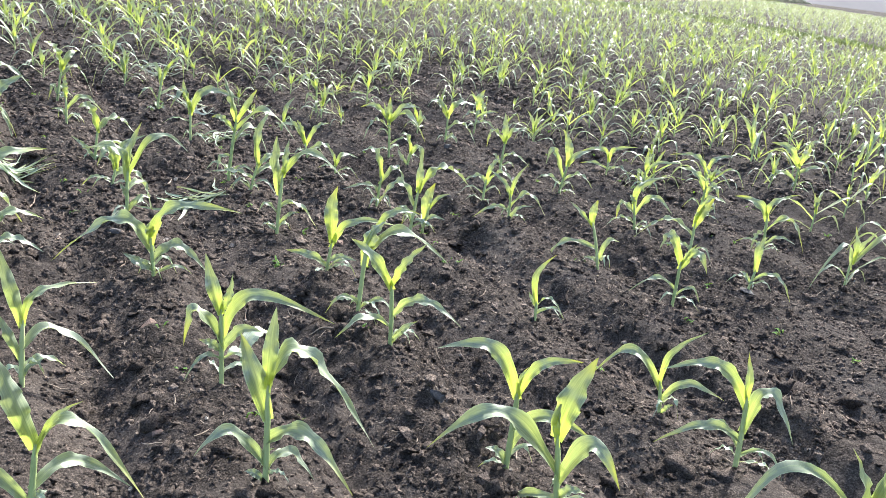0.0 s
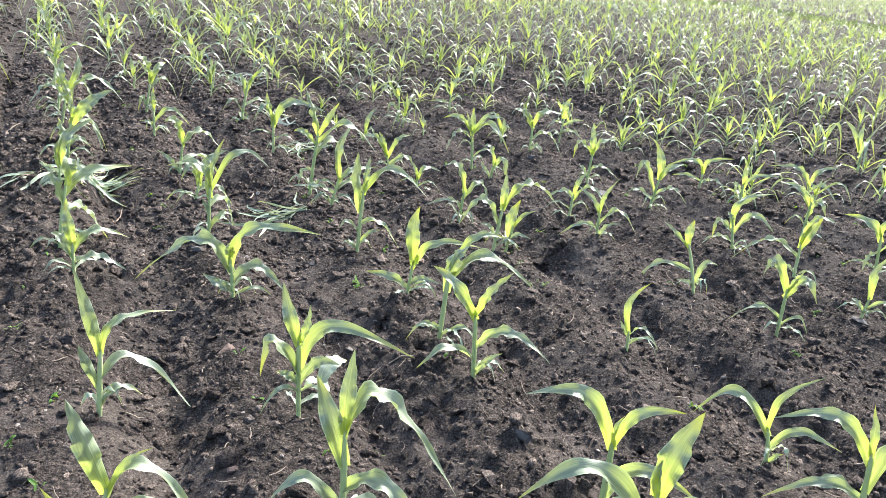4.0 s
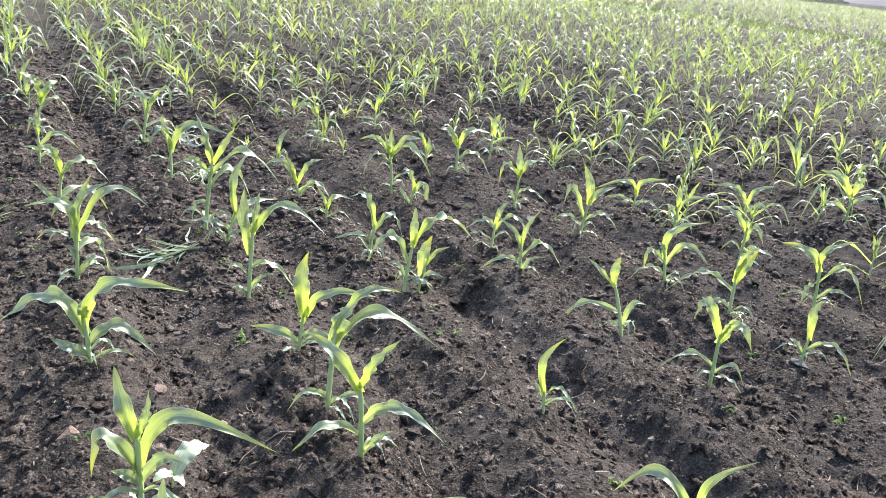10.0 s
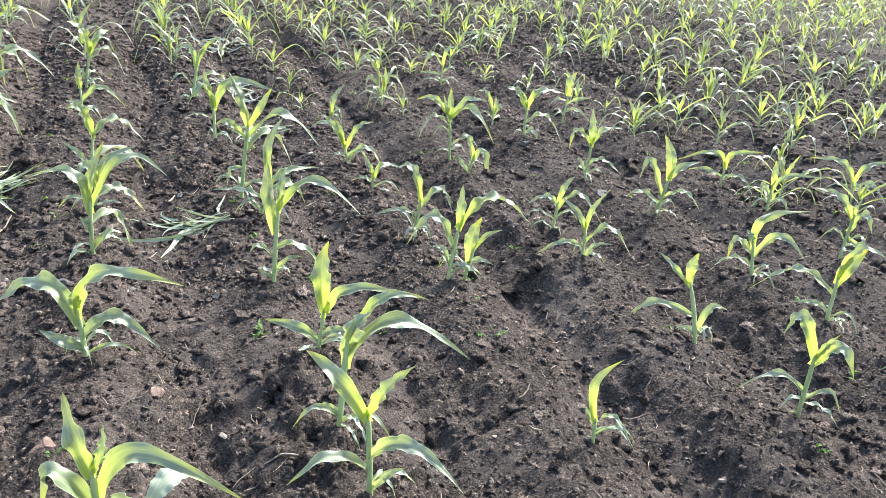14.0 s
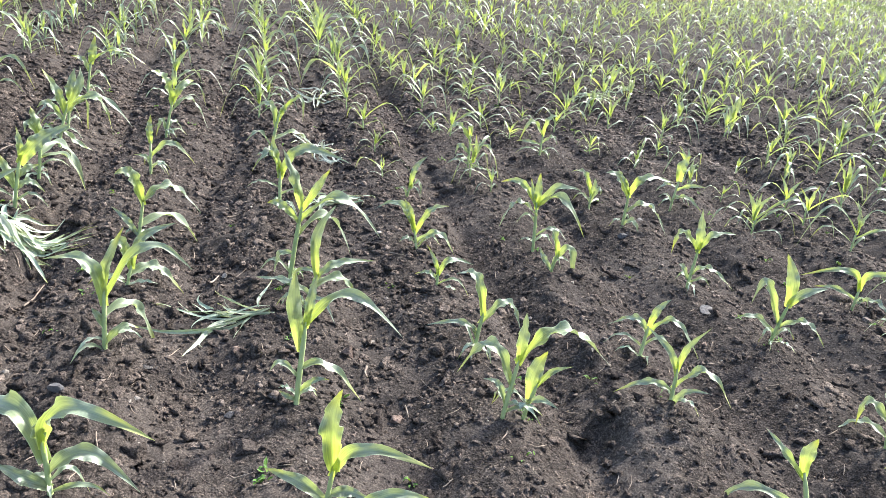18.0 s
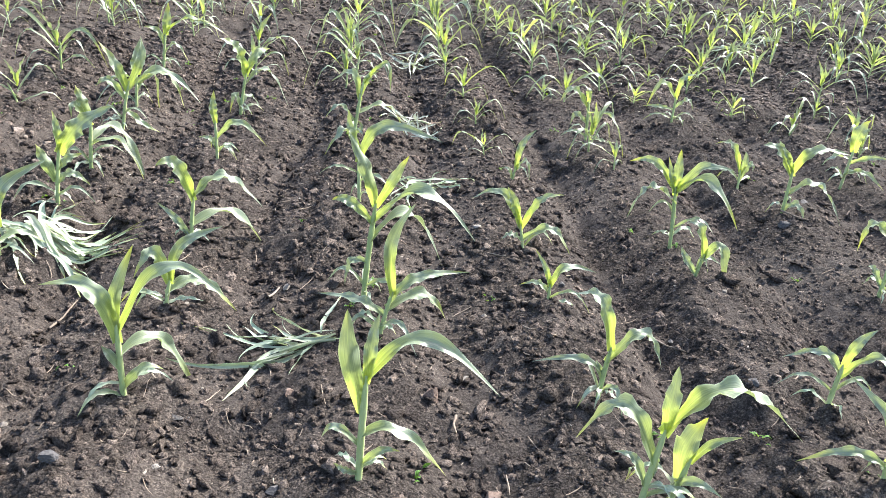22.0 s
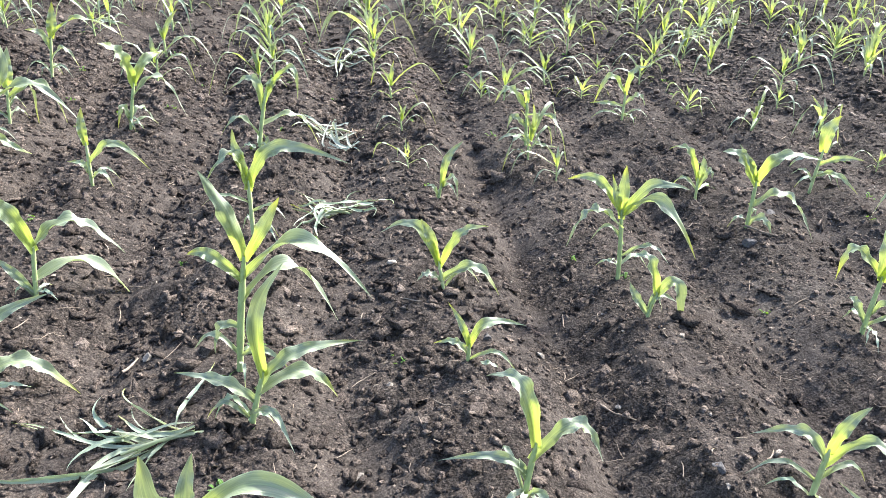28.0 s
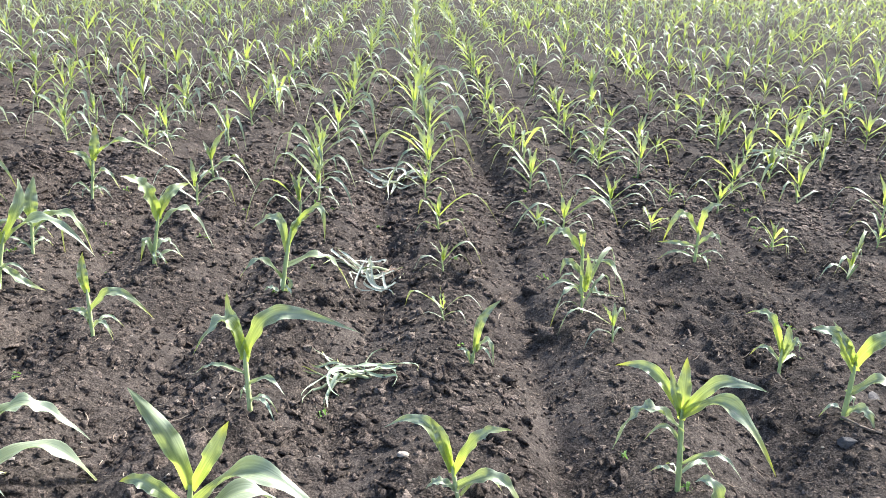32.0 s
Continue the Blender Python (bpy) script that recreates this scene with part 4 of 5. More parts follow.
FEET += [(5.13, 1.05, 0.21), (5.40, 5.84, 0.33)]
FEET += [(5.75, 1.72, 0.27)]
FEET += [(6.41, 1.82, 0.21)]


# the rest of the rows, unevenly spaced
def strip_x(y):
    """The grass strip beside the field."""
    return 23.6 - 0.11 * max(0.0, y - 14)


far_feet = []
for k in range(-17, 37):
    y = -3.2 + rng.uniform(0, 0.5)
    while y < 40.5:
        bend = min(1.0, max(0.0, (y - 2) / 3))           # the rows draw together towards the far end
        x = k * ROW - (0.05 * max(0, min(k, 8)) + 0.05) * bend + rng.normal(0, 0.035)
        watched = (max(-3.3, -1.6 - 0.45 * max(0.0, y - 1.0)) < x < 2.5 and -2.2 < y < 4.8) or (2.5 <= x < 3.3 and 2.0 < y < 4.3)
        if x > strip_x(y) - 1.0:
            break
        behind = y < -1.2 and k < 1
        if not watched and not behind and rng.random() > 0.05:
            far_feet.append((x, y, float(np.clip(rng.normal(0.31, 0.055), 0.16, 0.44))))
        y += rng.uniform(0.29, 0.62) if y < 8 else rng.uniform(0.36, 0.78)
taken = np.array(SOWN + [(a, b) for a, b, _ in FEET])
far_feet = [p for p in far_feet if np.min(np.hypot(taken[:, 0] - p[0], taken[:, 1] - p[1])) > 0.24]
feet = FEET + sorted(far_feet, key=lambda p: (p[0] - 0.7) ** 2 + (p[1] - 0.8) ** 2)
near_count = 300 - len(SOWN)
templates = []
for n, (x, y, h) in enumerate(feet[:near_count]):
    kinds = 26
    spot = (x, y, gz(x, y))
    wide = h / 0.3 * (1.02 + min(0.28, max(0.0, (0.32 - h) * 1.6)))      # small plants spread wider for their height
    if n < kinds:
        t = maize_template(200 + n, 0.30)
        templates.append(t)
        t.matrix_basis = Matrix.LocRotScale(spot, Euler((0, 0, 0)), (wide, wide, h / 0.3))
    else:
        src = templates[int(rng.integers(kinds))]
        flip = rng.choice([0, math.pi]) + rng.normal(0, 0.3)
        s, s_up = wide / src.scale[0], h / 0.3 / src.scale[2]
        copy_thing(src, Matrix.LocRotScale(spot, Euler((rng.normal(0, 0.05), rng.normal(0, 0.05), flip)), (s, s, s_up)))


def spread(heap, kinds, spots, seed):
    """Lays copies of the kinds (verts, faces, attributes) at the spots (x, y, size) into a heap."""
    r = np.random.default_rng(seed)
    spots = np.asarray(spots, float)
    which = r.integers(0, len(kinds), len(spots))
    for k, (v0, f0, at) in enumerate(kinds):
        p = spots[which == k]
        if not len(p):
            continue
        a = r.choice([0, math.pi], len(p)) + r.normal(0, 0.3, len(p))
        c, q = np.cos(a)[:, None], np.sin(a)[:, None]
        v = np.stack([v0[None, :, 0] * c - v0[None, :, 1] * q, v0[None, :, 0] * q + v0[None, :, 1] * c, np.broadcast_to(v0[None, :, 2], (len(p), len(v0)))], -1)
        v = v * p[:, 2][:, None, None]
        v[..., 0] += p[:, 0][:, None]
        v[..., 1] += p[:, 1][:, None]
        f = f0[None] + (np.arange(len(p)) * len(v0))[:, None, None]
        heap.put(v.reshape(-1, 3), f.reshape(-1, f0.shape[1]), **{n: np.tile(x, len(p)) for n, x in at.items()})
    return heap


def maize_kind(seed, seg, cross):
    r = np.random.default_rng(seed)
    top, leaves = random_leaves(r, 0.30)
    one = Heap()
    for i, (a, h0, um, zm, ut, zt, w, yg) in enumerate(leaves):
        v, f, al, ac = leaf_shape((0, 0, h0), a, (um, zm), (ut, zt), w, blade_face(r, i, len(leaves)), seg, cross, seed=seed * 7 + i)
        one.put(v, f, along=al, across=ac, young=yg * 0.85)
    v, f = tube([(0, 0, -0.03), (0, 0, top)], [0.0055, 0.0040], 4)
    one.put(v, f, along=0.1, across=0.5, young=0.4)
    return np.concatenate(one.v), np.concatenate(one.f), {k: np.concatenate(x) for k, x in one.a.items()}


bank = Heap()
rest = [(x, y, h / 0.3) for x, y, h in feet[near_count:]]
for lo, hi, seg, cross in ((0, 10, 8, 2), (10, 20, 6, 2), (20, 99, 4, 1)):
    some = [p for p in rest if lo <= math.hypot(p[0], p[1]) < hi]
    spread(bank, [maize_kind(300 + lo * 40 + k, seg, cross) for k in range(28)], some, 77 + lo)
tagged(new("maize_rows", bank.mesh("maize_rows", LEAF)), "dense rows of young green maize over dark soil", "maize field", kind="stuff")


# ---------------------------------------------------------------- soil lumps, crumbs, straw
def ico(level):
    if level == 0:                   # a low crumb, open below
        a = np.arange(4) * math.pi / 2
        v = np.concatenate([np.stack([np.cos(a), np.sin(a), np.full(4, -0.4)], -1), np.stack([0.72 * np.cos(a + 0.5), 0.72 * np.sin(a + 0.5), np.full(4, 0.55)], -1)])
        f = np.array([q for i in range(4) for q in ((i, (i + 1) % 4, 4 + i), ((i + 1) % 4, 4 + (i + 1) % 4, 4 + i))] + [(4, 5, 6), (4, 6, 7)])
        return v, f
    bm = bmesh.new()
    bmesh.ops.create_icosphere(bm, subdivisions=level, radius=1.0)
    v = np.array([q.co[:] for q in bm.verts])
    f = np.array([[q.index for q in t.verts] for t in bm.faces])
    bm.free()
    return v, f


def scatter(count, sizes, level, area, seed, flat=0.7, rough=0.35, sink=0.25, bias=1.25):
    """Many irregular lumps on the soil as arrays of vertices and faces."""
    r = np.random.default_rng(seed)
    v0, f0 = ico(level)
    kinds = []
    for k in range(24):
        w = value_noise(v0[:, 0] * 1.7 + 9 * k, v0[:, 1] * 1.7 + v0[:, 2] * 2.3, k) + 0.6 * value_noise(v0[:, 0] * 3.9 + v0[:, 2], v0[:, 1] * 3.9 + 5 * k, k + 50)
        kinds.append(v0 * (1 + rough * 1.3 * w + r.uniform(-rough, rough, len(v0)) * 0.45)[:, None])
    shapes = np.array(kinds)[r.integers(0, 24, count)]
    x = r.uniform(area[0], area[1], count)
    y = area[2] + (area[3] - area[2]) * r.uniform(0, 1, count) ** bias
    s = sizes[0] * (sizes[1] / sizes[0]) ** (r.uniform(0, 1, count) ** 1.6)
    z = ground_height(x, y) + s * (0.5 - sink) * flat
    v = shapes * s[:, None, None]
    v = v * np.stack([r.uniform(0.7, 1.4, count), r.uniform(0.7, 1.3, count), r.uniform(0.5, 1.0, count) * flat / 0.7], -1)[:, None]
    a = r.uniform(0, 6.28, count)
    c, q = np.cos(a)[:, None], np.sin(a)[:, None]
    v = np.stack([v[..., 0] * c - v[..., 1] * q, v[..., 0] * q + v[..., 1] * c, v[..., 2]], -1)
    v = v + np.stack([x, y, z], -1)[:, None]
    f = f0[None] + (np.arange(count) * len(v0))[:, None, None]
    return v.reshape(-1, 3), f.reshape(-1, 3)


NEAR = (-2.1, 3.2, -2.1, 4.6)
v, f = scatter(2200, (0.008, 0.028), 2, NEAR, 21, rough=0.85, sink=0.65)
tagged(new("soil_clods", mesh_of("soil_clods", v, f, CLOD)), "loose dark brown soil clods over the field", "soil clods", kind="stuff")
v, f = scatter(5600, (0.006, 0.023), 1, (-2.0, 0.8, 0.0, 4.5), 26, rough=0.85, sink=0.5, bias=1.1)
tagged(new("loose_clods", mesh_of("loose_clods", v, f, CLOD)), "coarse dark brown clods beside the maize rows", "soil clods", kind="stuff")
v, f = scatter(66000, (0.0034, 0.0125), 0, NEAR, 22, flat=0.85, rough=0.55, sink=0.5)
tagged(new("soil_crumbs", mesh_of("soil_crumbs", v, f, CLOD)), "fine crumbs of dark brown soil", "soil crumbs", kind="stuff")
v, f = scatter(20000, (0.008, 0.026), 0, (-7, 12, -2.5, 15), 23, rough=0.5, sink=0.55, bias=1.4)
tagged(new("far_clods", mesh_of("far_clods", v, f, CLOD, smooth=False)), "dark brown soil clods between the rows", "soil clods", kind="stuff")
v, f = scatter(12000, (0.008, 0.028), 0, (3.0, 7.5, 0.0, 8.0), 25, rough=0.5, sink=0.45, bias=1.2)
tagged(new("further_clods", mesh_of("further_clods", v, f, CLOD, smooth=False)), "loose dark brown soil clods among the maize rows", "soil clods", kind="stuff")
v, f = scatter(18000, (0.008, 0.030), 0, (-3.6, 4.6, 3.3, 9.5), 27, rough=0.5, sink=0.5, bias=1.3)
tagged(new("rough_clods", mesh_of("rough_clods", v, f, CLOD, smooth=False)), "rough dark brown clods between the maize rows", "soil clods", kind="stuff")
v, f = scatter(700, (0.003, 0.009), 1, NEAR, 24, rough=0.5, sink=0.4)
tagged(new("pebbles", mesh_of("pebbles", v, f, PALE_STONE, smooth=False)), "small pale pebbles on the soil", "pebbles", kind="stuff")

clod_shapes = []
for n in range(14):
    v, f = scatter(1, (0.011, 0.011), 2, (0, 0, 0, 0), 400 + n, flat=0.75, rough=0.8, sink=0.5)
    v = v - v.mean(0)
    clod_shapes.append(mesh_of("clod", v, f, CLOD))
r = np.random.default_rng(45)
for n in range(280):
    if n < 170:
        x, y = r.uniform(-1.5, 0.75), -0.4 + 4.2 * r.uniform() ** 1.1
    else:
        x, y = r.uniform(-1.6, 2.4), r.uniform(-1.9, 3.2)
    size = 0.75 + 1.5 * r.uniform() ** 2.2
    ob = part("clod", clod_shapes[n % 14], ground)
    ob.matrix_basis = Matrix.LocRotScale((x, y, gz(x, y) + 0.002 * size), Euler((r.normal(0, 0.3), r.normal(0, 0.3), r.uniform(0, 6.28))), (size * r.uniform(0.8, 1.2), size, size * r.uniform(0.7, 1.0)))

straw = Heap()
r = np.random.default_rng(31)
for n in range(1900):
    x, y = r.uniform(-2.1, 3.2), -2.1 + 6.8 * r.uniform() ** 1.2
    a, ln = r.uniform(0, 6.28), 0.012 + 0.065 * r.uniform() ** 2.2
    dx, dy = math.cos(a) * ln, math.sin(a) * ln
    bow = r.normal(0, 0.3)
    k = np.linspace(-0.5, 0.5, 4)
    px, py = x + dx * k - dy * bow * k * k, y + dy * k + dx * bow * k * k
    pz = np.maximum(ground_height(px, py) + 0.003, gz(x, y)) + r.uniform(0.001, 0.007)
    v, f = tube(np.stack([px, py, pz], -1), np.array([0.6, 1, 1, 0.5]) * r.uniform(0.0008, 0.0022), 4)
    straw.put(v, f)
tagged(new("straw_bits", straw.mesh("straw_bits", STRAW)), "thin dry straw and root bits on the soil", "straw", kind="stuff")


# ---------------------------------------------------------------- stones
def stone(x, y, size, material, label, flat=0.55, seed=0, turn=0.0):
    v0, f0 = ico(3)
    r = np.random.default_rng(seed)
    cuts = r.normal(0, 1, (12, 3))
    cuts /= np.linalg.norm(cuts, axis=1)[:, None]
    far = r.uniform(0.32, 0.75, 12)
    v = v0.copy()
    for c, d in zip(cuts, far):
        over = np.clip(v @ c - d, 0, None)
        v -= over[:, None] * c * 0.98
    v *= (1 + 0.05 * value_noise(v0[:, 0] * 3 + seed, v0[:, 1] * 3 + v0[:, 2] * 2, seed))[:, None]
    v *= np.array([1.0, r.uniform(0.6, 0.85), flat]) * size * 0.58
    me = mesh_of("stone", v, f0, material, smooth=False)
    ob = new("stone", me)
    ob.matrix_basis = pose(x, y, gz(x, y) + size * flat * 0.18, r.uniform(-12, 12), r.uniform(-12, 12), turn or r.uniform(0, 360))
    return tagged(ob, label, "stone", "stones lying on the soil")


PALE, GREY, RED = "small pale stone lying on the soil", "grey angular stone lying on the soil", "reddish brown lump of brick on the soil"
for n, (x, y, s, m, lab, fl) in enumerate((
        (1.75, 0.63, 0.105, GREY_STONE, "flat dark grey slate lying on the soil", 0.16), (1.08, 0.32, 0.045, GREY_STONE, GREY, 0.6),
        (0.29, 0.45, 0.060, PALE_STONE, "flat pale chip of stone beside a maize plant", 0.35), (0.83, 0.90, 0.032, PALE_STONE, "small white stone on dark soil", 0.7),
        (1.72, 1.43, 0.060, GREY_STONE, "flat light grey stone tilted on the soil", 0.5), (-0.18, 0.33, 0.045, RED_STONE, RED, 0.7),
        (1.62, 0.40, 0.050, RED_STONE, RED, 0.6), (-0.45, 0.26, 0.035, PALE_STONE, PALE, 0.6),
        (-0.66, 0.02, 0.060, GREY_STONE, GREY, 0.45))):
    stone(x, y, s, m, lab, fl, 40 + n)
for n, (x, y, s, m, lab, fl) in enumerate((
        (-0.46, 0.06, 0.030, PALE_STONE, PALE, 0.5), (0.32, 0.00, 0.060, RED_STONE, RED, 0.5), (-0.69, -0.79, 0.085, RED_STONE, "rough reddish brown brick lump on the soil", 0.65),
        (0.01, -1.49, 0.060, GREY_STONE, GREY, 0.6), (-0.78, -1.36, 0.045, RED_STONE, RED, 0.6), (1.82, -1.13, 0.085, GREY_STONE, "flat brown stone at the foot of a maize plant", 0.3),
        (-0.27, -0.77, 0.035, PALE_STONE, PALE, 0.5), (-0.42, -0.60, 0.055, RED_STONE, RED, 0.6), (1.23, 0.87, 0.028, PALE_STONE, PALE, 0.6),
        (-0.19, 0.01, 0.040, GREY_STONE, GREY, 0.6), (-1.77, 2.22, 0.070, RED_STONE, RED, 0.6), (0.96, -1.28, 0.030, PALE_STONE, PALE, 0.6),
        (0.45, 1.37, 0.045, PALE_STONE, PALE, 0.6), (0.20, 0.33, 0.055, RED_STONE, "upright pinkish chip of stone in the soil", 1.1), (1.94, 1.69, 0.065, GREY_STONE, GREY, 0.3), (-0.23, 0.91, 0.038, PALE_STONE, PALE, 0.6), (0.67, 0.90, 0.036, GREY_STONE, GREY, 0.8), (-0.20, 1.67, 0.045, RED_STONE, RED, 0.5))):
    stone(x, y, s, m, lab, fl, 70 + n)


DRY = plain_material("dry_clod", [(0.2, (0.115, 0.092, 0.078)), (0.8, (0.215, 0.178, 0.152))], 60, 0.95, 0.9, 0.008)
r = np.random.default_rng(52)
for n in range(9):
    stone(-1.62 + r.normal(0, 0.12), 2.42 + r.normal(0, 0.06), r.uniform(0.035, 0.07), DRY, "pale dry crumbly clod of soil", 0.7, 120 + n)


def dry_stalk(x, y, length, az, thick, seed):
    """A bare dry stalk lying on the soil, bent at a joint."""
    r = np.random.default_rng(seed)
    k = np.linspace(-0.5, 0.5, 9)
    a = radians(az) + np.where(k > r.uniform(-0.2, 0.2), r.uniform(0.2, 0.5), 0.0)
    step = length / 8
    px, py = np.cumsum(np.cos(a)) * step, np.cumsum(np.sin(a)) * step
    px, py = px - px.mean(), py - py.mean()
    pz = ground_height(x + px, y + py) - gz(x, y)
    pz = np.convolve(np.pad(pz, 2, mode='edge'), np.ones(5) / 5, mode='valid') + thick * 1.6 + 0.004
    v, f = tube(np.stack([px, py, pz], -1), thick * (1.1 - 0.5 * (k + 0.5)) * (1 + 0.25 * (np.arange(9) % 4 == 1)), 6)
    ob = new("dry_stalk", mesh_of("dry_stalk", v, f, STRAW))
    ob.location = (x, y, gz(x, y))
    return tagged(ob, "thin dry brown plant stalk lying on the soil", "dry stalk", "dry stalks on the soil")


for n, (x, y, length, az, thick) in enumerate(((1.79, 1.50, 0.115, -53, 0.0040), (-0.91, 0.84, 0.16, 67, 0.0032), (-0.15, -0.95, 0.085, 155, 0.0030),
                                               (-0.49, -0.80, 0.095, 80, 0.0030), (0.96, 0.62, 0.11, -65, 0.0028), (0.25, 0.23, 0.075, -107, 0.0036),
                                               (-0.27, 0.88, 0.06, 47, 0.0036), (-1.45, 2.46, 0.20, 35, 0.0040))):
    dry_stalk(x, y, length, az, thick, 300 + n)


# ---------------------------------------------------------------- uprooted plants
def limp_leaf(start, ox, oy, az, length, width, curl, lift, r, seg=16):
    """A wilted leaf that lies on the soil, wandering and curling; start is counted from (ox, oy)."""
    s = np.linspace(0, 1, seg + 1)
    bend = r.normal(0, curl) * s ** 1.5 + 0.22 * np.sin(s * r.uniform(4, 9) + r.uniform(0, 6))
    head = radians(az) + bend
    step = length / seg
    px = start[0] + np.concatenate([[0], np.cumsum(np.cos(head[1:]) * step)])
    py = start[1] + np.concatenate([[0], np.cumsum(np.sin(head[1:]) * step)])
    soil = ground_height(ox + px, oy + py) - gz(ox, oy)
    soil = np.convolve(np.pad(soil, 2, mode='edge'), np.ones(5) / 5, mode='valid')
    pz = soil + 0.006 + lift * (0.5 + 0.5 * np.sin(s * r.uniform(2, 6) + r.uniform(0, 6))) * (1 - 0.6 * s)
    c = np.stack([px, py, pz], -1)
    side = np.stack([-np.sin(head), np.cos(head), np.zeros(seg + 1)], -1)
    roll = r.normal(0, 0.5) + np.cumsum(r.normal(0, 0.16, seg + 1))
    side = side * np.cos(roll)[:, None] + np.array([0, 0, 1.0]) * np.sin(roll)[:, None]
    up = np.cross(np.gradient(c, axis=0), side)
    up /= np.linalg.norm(up, axis=1)[:, None] + 1e-9
    half = width * 0.5 * (0.35 + 0.65 * np.clip(s / 0.3, 0, 1)) * np.clip(1 - s ** 2.2, 0, 1) ** 0.9
    u = np.linspace(-1, 1, 5)
    rim = np.abs(u)[None] * 0.45 + 0.2 * u[None] ** 2 * np.sin(s[:, None] * 22 + u[None] * 2)
    v = c[:, None] + side[:, None] * (u[None] * half[:, None])[..., None] + up[:, None] * (rim * half[:, None])[..., None]
    return v.reshape(-1, 3), grid_faces(seg + 1, 5), np.repeat(s, 5), np.tile(u, seg + 1)


def uprooted(x, y, az, reach, leaves, spread, label, seed, wide=(0.010, 0.024), curl=1.0, stack=0.02, leaf=None):
    """Pulled-up maize lying on the soil: limp pale leaves fanned out from a thin stalk, with dry roots at its foot."""
    r = np.random.default_rng(seed)
    thing = new("uprooted_maize")
    thing.location = (x, y, gz(x, y))
    tagged(thing, label, "wilted plant", "uprooted maize plants on the soil")
    d = np.array([math.cos(radians(az)), math.sin(radians(az))])
    k = np.linspace(0, 1, 7)
    pts = np.stack([-d[0] * reach * 0.5 + d[0] * reach * 0.55 * k, -d[1] * reach * 0.5 + d[1] * reach * 0.55 * k, 0.014 + 0.02 * np.sin(k * 3)], -1)
    v, f = tube(pts, 0.006 * (1.1 - 0.5 * k), 7)
    part("stalk", mesh_of("stalk", v, f, WILTED, {"along": np.zeros(len(v)), "across": np.zeros(len(v)), "young": np.full(len(v), 0.6)}), thing, "limp pale stalk")
    for n in range(leaves):
        p = pts[int(r.uniform(0.2, 1.0) * 6)]
        a = az + r.normal(0, spread) + (180 if r.random() < 0.15 else 0)
        v, f, al, ac = limp_leaf(p, x, y, a, reach * r.uniform(0.45, 1.0), r.uniform(wide[0], wide[1]), curl, 0.004 + stack * r.random(), r)
        part("leaf", mesh_of("leaf", v, f, leaf or WILTED, {"along": al, "across": ac, "young": np.full(len(v), r.uniform(0, 0.8))}), thing)
    roots = Heap()
    for n in range(14):
        a = az + 180 + r.normal(0, 45)
        ln = r.uniform(0.03, 0.10)
        k = np.linspace(0, 1, 5)
        p = np.stack([pts[0, 0] + math.cos(radians(a)) * ln * k, pts[0, 1] + math.sin(radians(a)) * ln * k + r.normal(0, 0.012) * k * k,
                      0.015 + 0.015 * np.sin(k * 3) - 0.012 * k], -1)
        v, f = tube(p, 0.0016 * (1.1 - k * 0.8), 4)
        roots.put(v, f)
    part("root_tuft", roots.mesh("root_tuft", ROOT), thing, "dry brown fibrous roots")
    return thing


uprooted(-1.09, 1.21, -4, 0.40, 54, 30, "thick heap of wilted pale green maize leaves on the soil", 1, (0.016, 0.032), 0.5, 0.10)
uprooted(-0.20, 0.53, 195, 0.44, 16, 45, "wilted limp maize leaves sprawled on dark soil", 2, (0.010, 0.021), 1.7, 0.05)
uprooted(0.23, 1.87, 172, 0.27, 18, 48, "uprooted pale green maize with dry brown roots", 3, (0.011, 0.022), 1.4, 0.08)
uprooted(0.24, 2.72, 185, 0.26, 18, 70, "uprooted wilted maize bleached almost white", 4, (0.010, 0.020), 1.9, 0.11, BLEACHED)
uprooted(0.31, 4.14, 200, 0.32, 16, 65, "uprooted wilted maize bleached almost white", 5, (0.011, 0.022), 1.8, 0.11, BLEACHED)
uprooted(2.95, 4.90, 150, 0.38, 14, 40, "pale green wilted maize lying between the rows", 6)
uprooted(-0.50, 7.12, 20, 0.34, 12, 50, "wilted pale maize lying between the rows", 7)
uprooted(-1.21, 5.05, 10, 0.22, 9, 50, "wilted pale maize lying between the rows", 8)
uprooted(3.48, 5.42, 30, 0.34, 12, 45, "wilted pale maize lying between the rows", 9)


# ---------------------------------------------------------------- weeds
def broadleaf_weed(x, y, leaves):
    """A low weed: a short stem and broad leaves, each (direction, reach, height, width)."""
    thing = new("broadleaf_weed")
    thing.location = (x, y, gz(x, y))
    tagged(thing, "small broad-leaved weed with pale green leaves beside a maize stem", "weed")
    k = np.linspace(0, 1, 6)
    v, f = tube(np.stack([0.012 * k, 0.010 * k, -0.02 + 0.075 * k], -1), 0.0028 * (1.1 - 0.5 * k), 6)
    part("stem", mesh_of("stem", v, f, STEM), thing)
    for n, (az, reach, high, width) in enumerate(leaves):
        v, f, al, ac = leaf_shape((0.008, 0.006, 0.03), az, (reach * 0.5, high), (reach, high - 0.01), width, (0.1, -0.3, 1.0), 12, 6, wave=0.12, fold=0.15, seed=500 + n, blunt=0.45)
        part("leaf", mesh_of("leaf", v, f, WILTED, {"along": al, "across": ac, "young": np.full(len(v), 0.2)}), thing)
    return thing


broadleaf_weed(-0.475, -1.085, ((30, 0.115, 0.075, 0.055), (205, 0.06, 0.05, 0.030), (290, 0.05, 0.035, 0.026)))

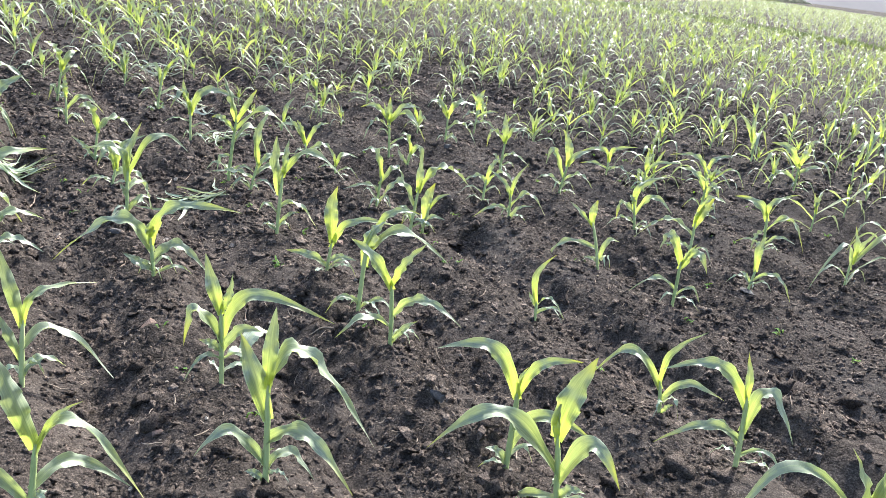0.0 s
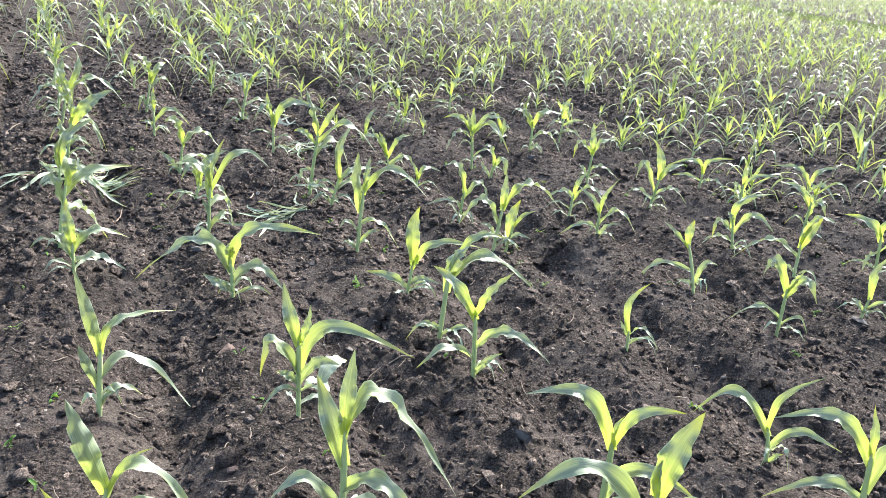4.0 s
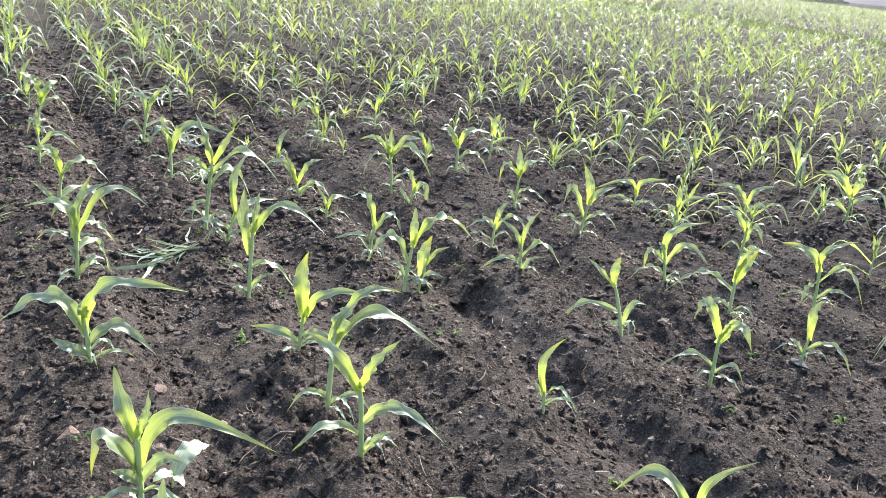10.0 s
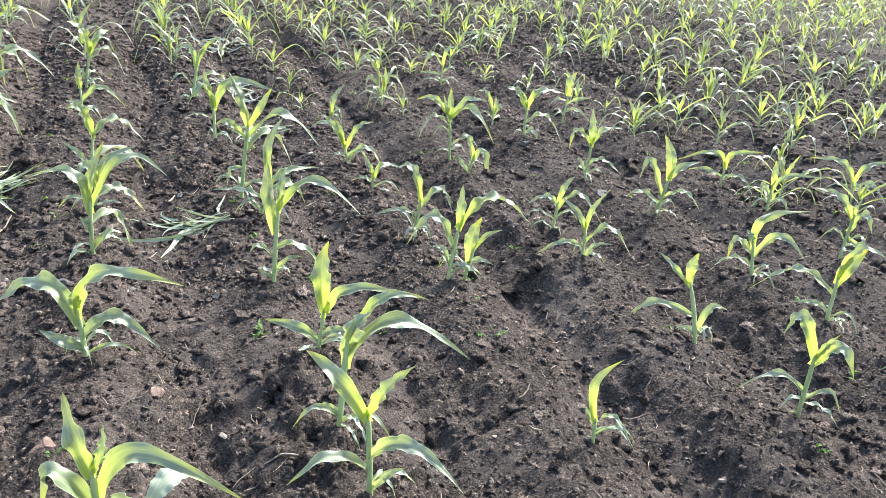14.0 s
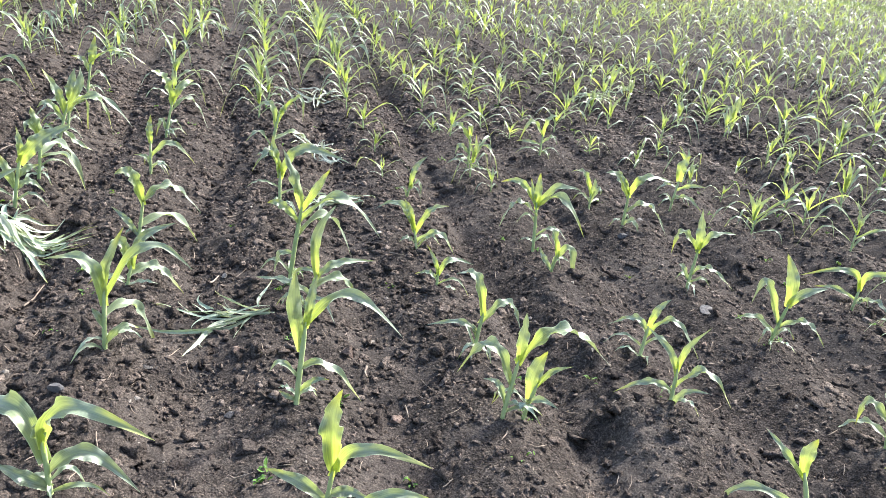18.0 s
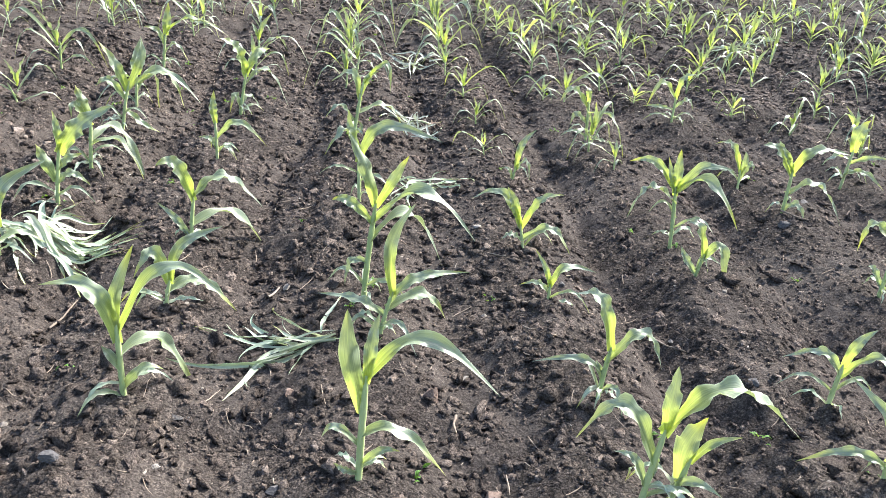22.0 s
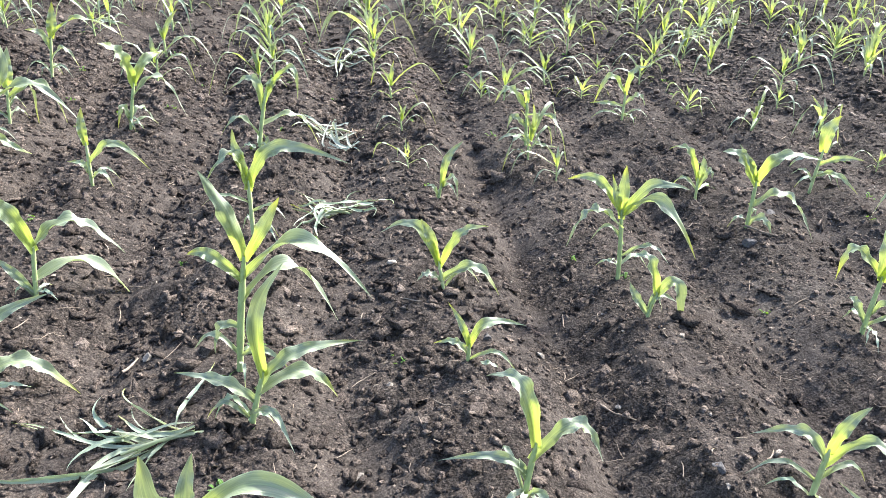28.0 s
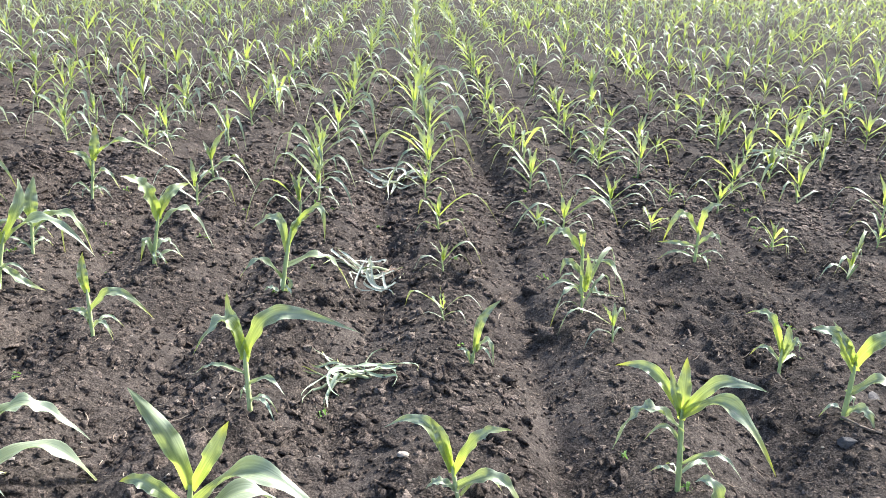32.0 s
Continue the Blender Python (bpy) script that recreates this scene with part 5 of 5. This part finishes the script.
weeds = Heap()
r = np.random.default_rng(61)
for n in range(150):
    k = int(r.integers(-3, 6))
    x, y = k * ROW + r.normal(0, 0.11), -2.0 + 7.0 * r.uniform()
    z = gz(x, y)
    for i in range(int(r.integers(3, 9))):
        a = r.uniform(0, 360)
        ln = r.uniform(0.006, 0.026)
        v, f, al, ac = leaf_shape((0, 0, 0.002), a, (ln * 0.5, ln * r.uniform(0.3, 0.7)), (ln, ln * r.uniform(0.1, 0.9)), ln * 0.42, (0, 0, 1), 3, 2, seed=n * 9 + i, blunt=0.3)
        weeds.put(v + np.array([x + r.normal(0, 0.012), y + r.normal(0, 0.012), z]), f, along=al, across=ac, young=r.uniform(0, 0.8))
tagged(new("weed_seedlings", weeds.mesh("weed_seedlings", WEED)), "tiny green weed seedlings among the rows", "weeds", kind="stuff")


# ---------------------------------------------------------------- field's edge and beyond
def far_end(x):
    """Where the fields end: square to the rows, then slanting away."""
    return 41.0 + 0.5 * max(0.0, x - 22)


def tufts(name, label, category, material, count, area, height, width, blades, seed, lean=0.6, edge=None):
    r = np.random.default_rng(seed)
    kinds = []
    for k in range(20):
        one = Heap()
        for i in range(blades):
            a, hh = r.uniform(0, 360), height * r.uniform(0.6, 1.2)
            q = hh * lean * r.uniform(0.3, 1.2)
            v, f, al, ac = leaf_shape((0, 0, -0.02), a, (q * 0.4, hh * 0.7), (q, hh * r.uniform(0.5, 1.0)), width * r.uniform(0.7, 1.3), (r.normal(0, 0.4), -1, 0.8), 3, 1, seed=k * 5 + i)
            one.put(v, f, along=al, across=ac, young=r.uniform(0.1, 0.9))
        kinds.append((np.concatenate(one.v), np.concatenate(one.f), {m: np.concatenate(x) for m, x in one.a.items()}))
    x, y = r.uniform(area[0], area[1], count), r.uniform(area[2], area[3], count)
    x, y = np.array([edge(a, b) for a, b in zip(x, y)]).T
    h = spread(Heap(), kinds, np.stack([x, y, r.uniform(0.7, 1.2, count)], -1), seed)
    return tagged(new(name, h.mesh(name, material)), label, category, kind="stuff")


tufts("grass_strip", "light green grass on the path between two fields", "grass", GRASS, 3600, (-0.9, 0.9, -4, 46), 0.16, 0.03, 4, 71, edge=lambda x, y: (x + strip_x(y), y))
tufts("grass_margin", "light green grass along the end of the fields", "grass", GRASS, 3000, (-14, 110, 0.6, 2.2), 0.2, 0.06, 4, 72, edge=lambda x, y: (x, y + far_end(x) - 0.5))
r = np.random.default_rng(73)
spots = []
for k in range(34, 150):
    y = r.uniform(-2, -1.4)
    while y < far_end(k * ROW) - 0.6:
        if k * ROW < strip_x(y) + 1.0:
            y += 0.5
            continue
        spots.append((k * ROW + r.normal(0, 0.04), y, float(np.clip(r.normal(0.95, 0.15), 0.5, 1.3))))
        y += r.uniform(0.6, 1.25)
next_bank = spread(Heap(), [maize_kind(900 + k, 4, 1) for k in range(24)], spots, 74)
tagged(new("neighbour_maize", next_bank.mesh("neighbour_maize", LEAF)), "neighbouring field of young pale green maize beyond a grass strip", "maize field", kind="stuff")

hedge = Heap()
r = np.random.default_rng(81)
kinds = []
for k in range(16):
    q = r.uniform(0.25, 0.55)
    v, f, al, ac = leaf_shape((0, 0, 0), r.uniform(0, 360), (q * 0.5, r.normal(0, q * 0.4)), (q, r.normal(0, q * 0.5)), q * 0.8, r.normal(0, 1, 3), 2, 2, seed=k, blunt=0.3)
    kinds.append((v, f, al, ac))
for n in range(9000):
    x = r.uniform(-30, 140)
    top = max(0.25, 0.55 + 0.35 * math.sin(x * 0.31) + 0.3 * math.sin(x * 0.83 + 1))
    v, f, al, ac = kinds[n % 16]
    hedge.put(v + np.array([x, far_end(x) + 4.5 + r.normal(0, 1.0), max(0.1, r.uniform(0, 1) ** 1.4 * top)]), f, along=al, across=ac, young=r.uniform(0, 1))
for n in range(60):
    x = -28 + n * 2.5 + r.normal(0, 0.6)
    k = np.linspace(0, 1, 5)
    v, f = tube(np.stack([x + r.normal(0, 0.2) * k, np.full(5, far_end(x) + 4.5), -0.1 + 0.8 * k], -1), 0.05 * (1.1 - 0.7 * k), 6)
    hedge.put(v, f, along=0.5, across=0.5, young=0.0)
tagged(new("scrub_line", hedge.mesh("scrub_line", TREE)), "dark line of low scrub behind the fields, haze greyed into its colour", "scrub", kind="stuff")


def shed(x, y, w, d, h):
    thing = new("shed")
    thing.location = (x, y, 0)
    tagged(thing, "distant pale grey shed with a light sheet roof", "shed")
    bm = bmesh.new()
    bmesh.ops.create_cube(bm, size=1.0, matrix=Matrix.Translation((0, 0, h / 2)) @ Matrix.Diagonal((w, d, h, 1)))
    me = bpy.data.meshes.new("wall")
    bm.to_mesh(me)
    bm.free()
    me.materials.append(WALL_PAINT)
    part("wall", me, thing)
    rise, over = h * 0.35, 0.4
    for sgn in (-1, 1):
        a, b = sgn * (d / 2 + over), 0.0
        lo, hi = h - rise * over / (d / 2), h + rise
        q = []
        for t in (0.0, 0.06):
            q += [(-w / 2 - over, a, lo + t), (w / 2 + over, a, lo + t), (w / 2 + over, b, hi + t), (-w / 2 - over, b, hi + t)]
        f = [(0, 1, 2, 3), (4, 5, 6, 7), (0, 1, 5, 4), (1, 2, 6, 5), (2, 3, 7, 6), (3, 0, 4, 7)]
        part("roof_sheet", mesh_of("roof_sheet", q, f, ROOF_SHEET, smooth=False), thing)
    return thing


shed(46.0, 66.0, 5.0, 4.0, 1.9)


# ---------------------------------------------------------------- wooded rise behind everything
# its haze is painted by the material, no air is modelled
u, w = np.linspace(-260, 620, 161), np.linspace(0, 1, 9)
U, W = np.meshgrid(u, w)
rise = 26 + 6 * value_noise(U * 0.02, W * 0, 90) + 1.2 * value_noise(U * 0.13, W * 3, 91)
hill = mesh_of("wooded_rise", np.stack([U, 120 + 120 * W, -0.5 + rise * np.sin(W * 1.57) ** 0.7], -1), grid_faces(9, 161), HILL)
tagged(new("backdrop", hill), "dark wooded rise far behind the fields, coloured with blue-grey haze", "hill", kind="structure")
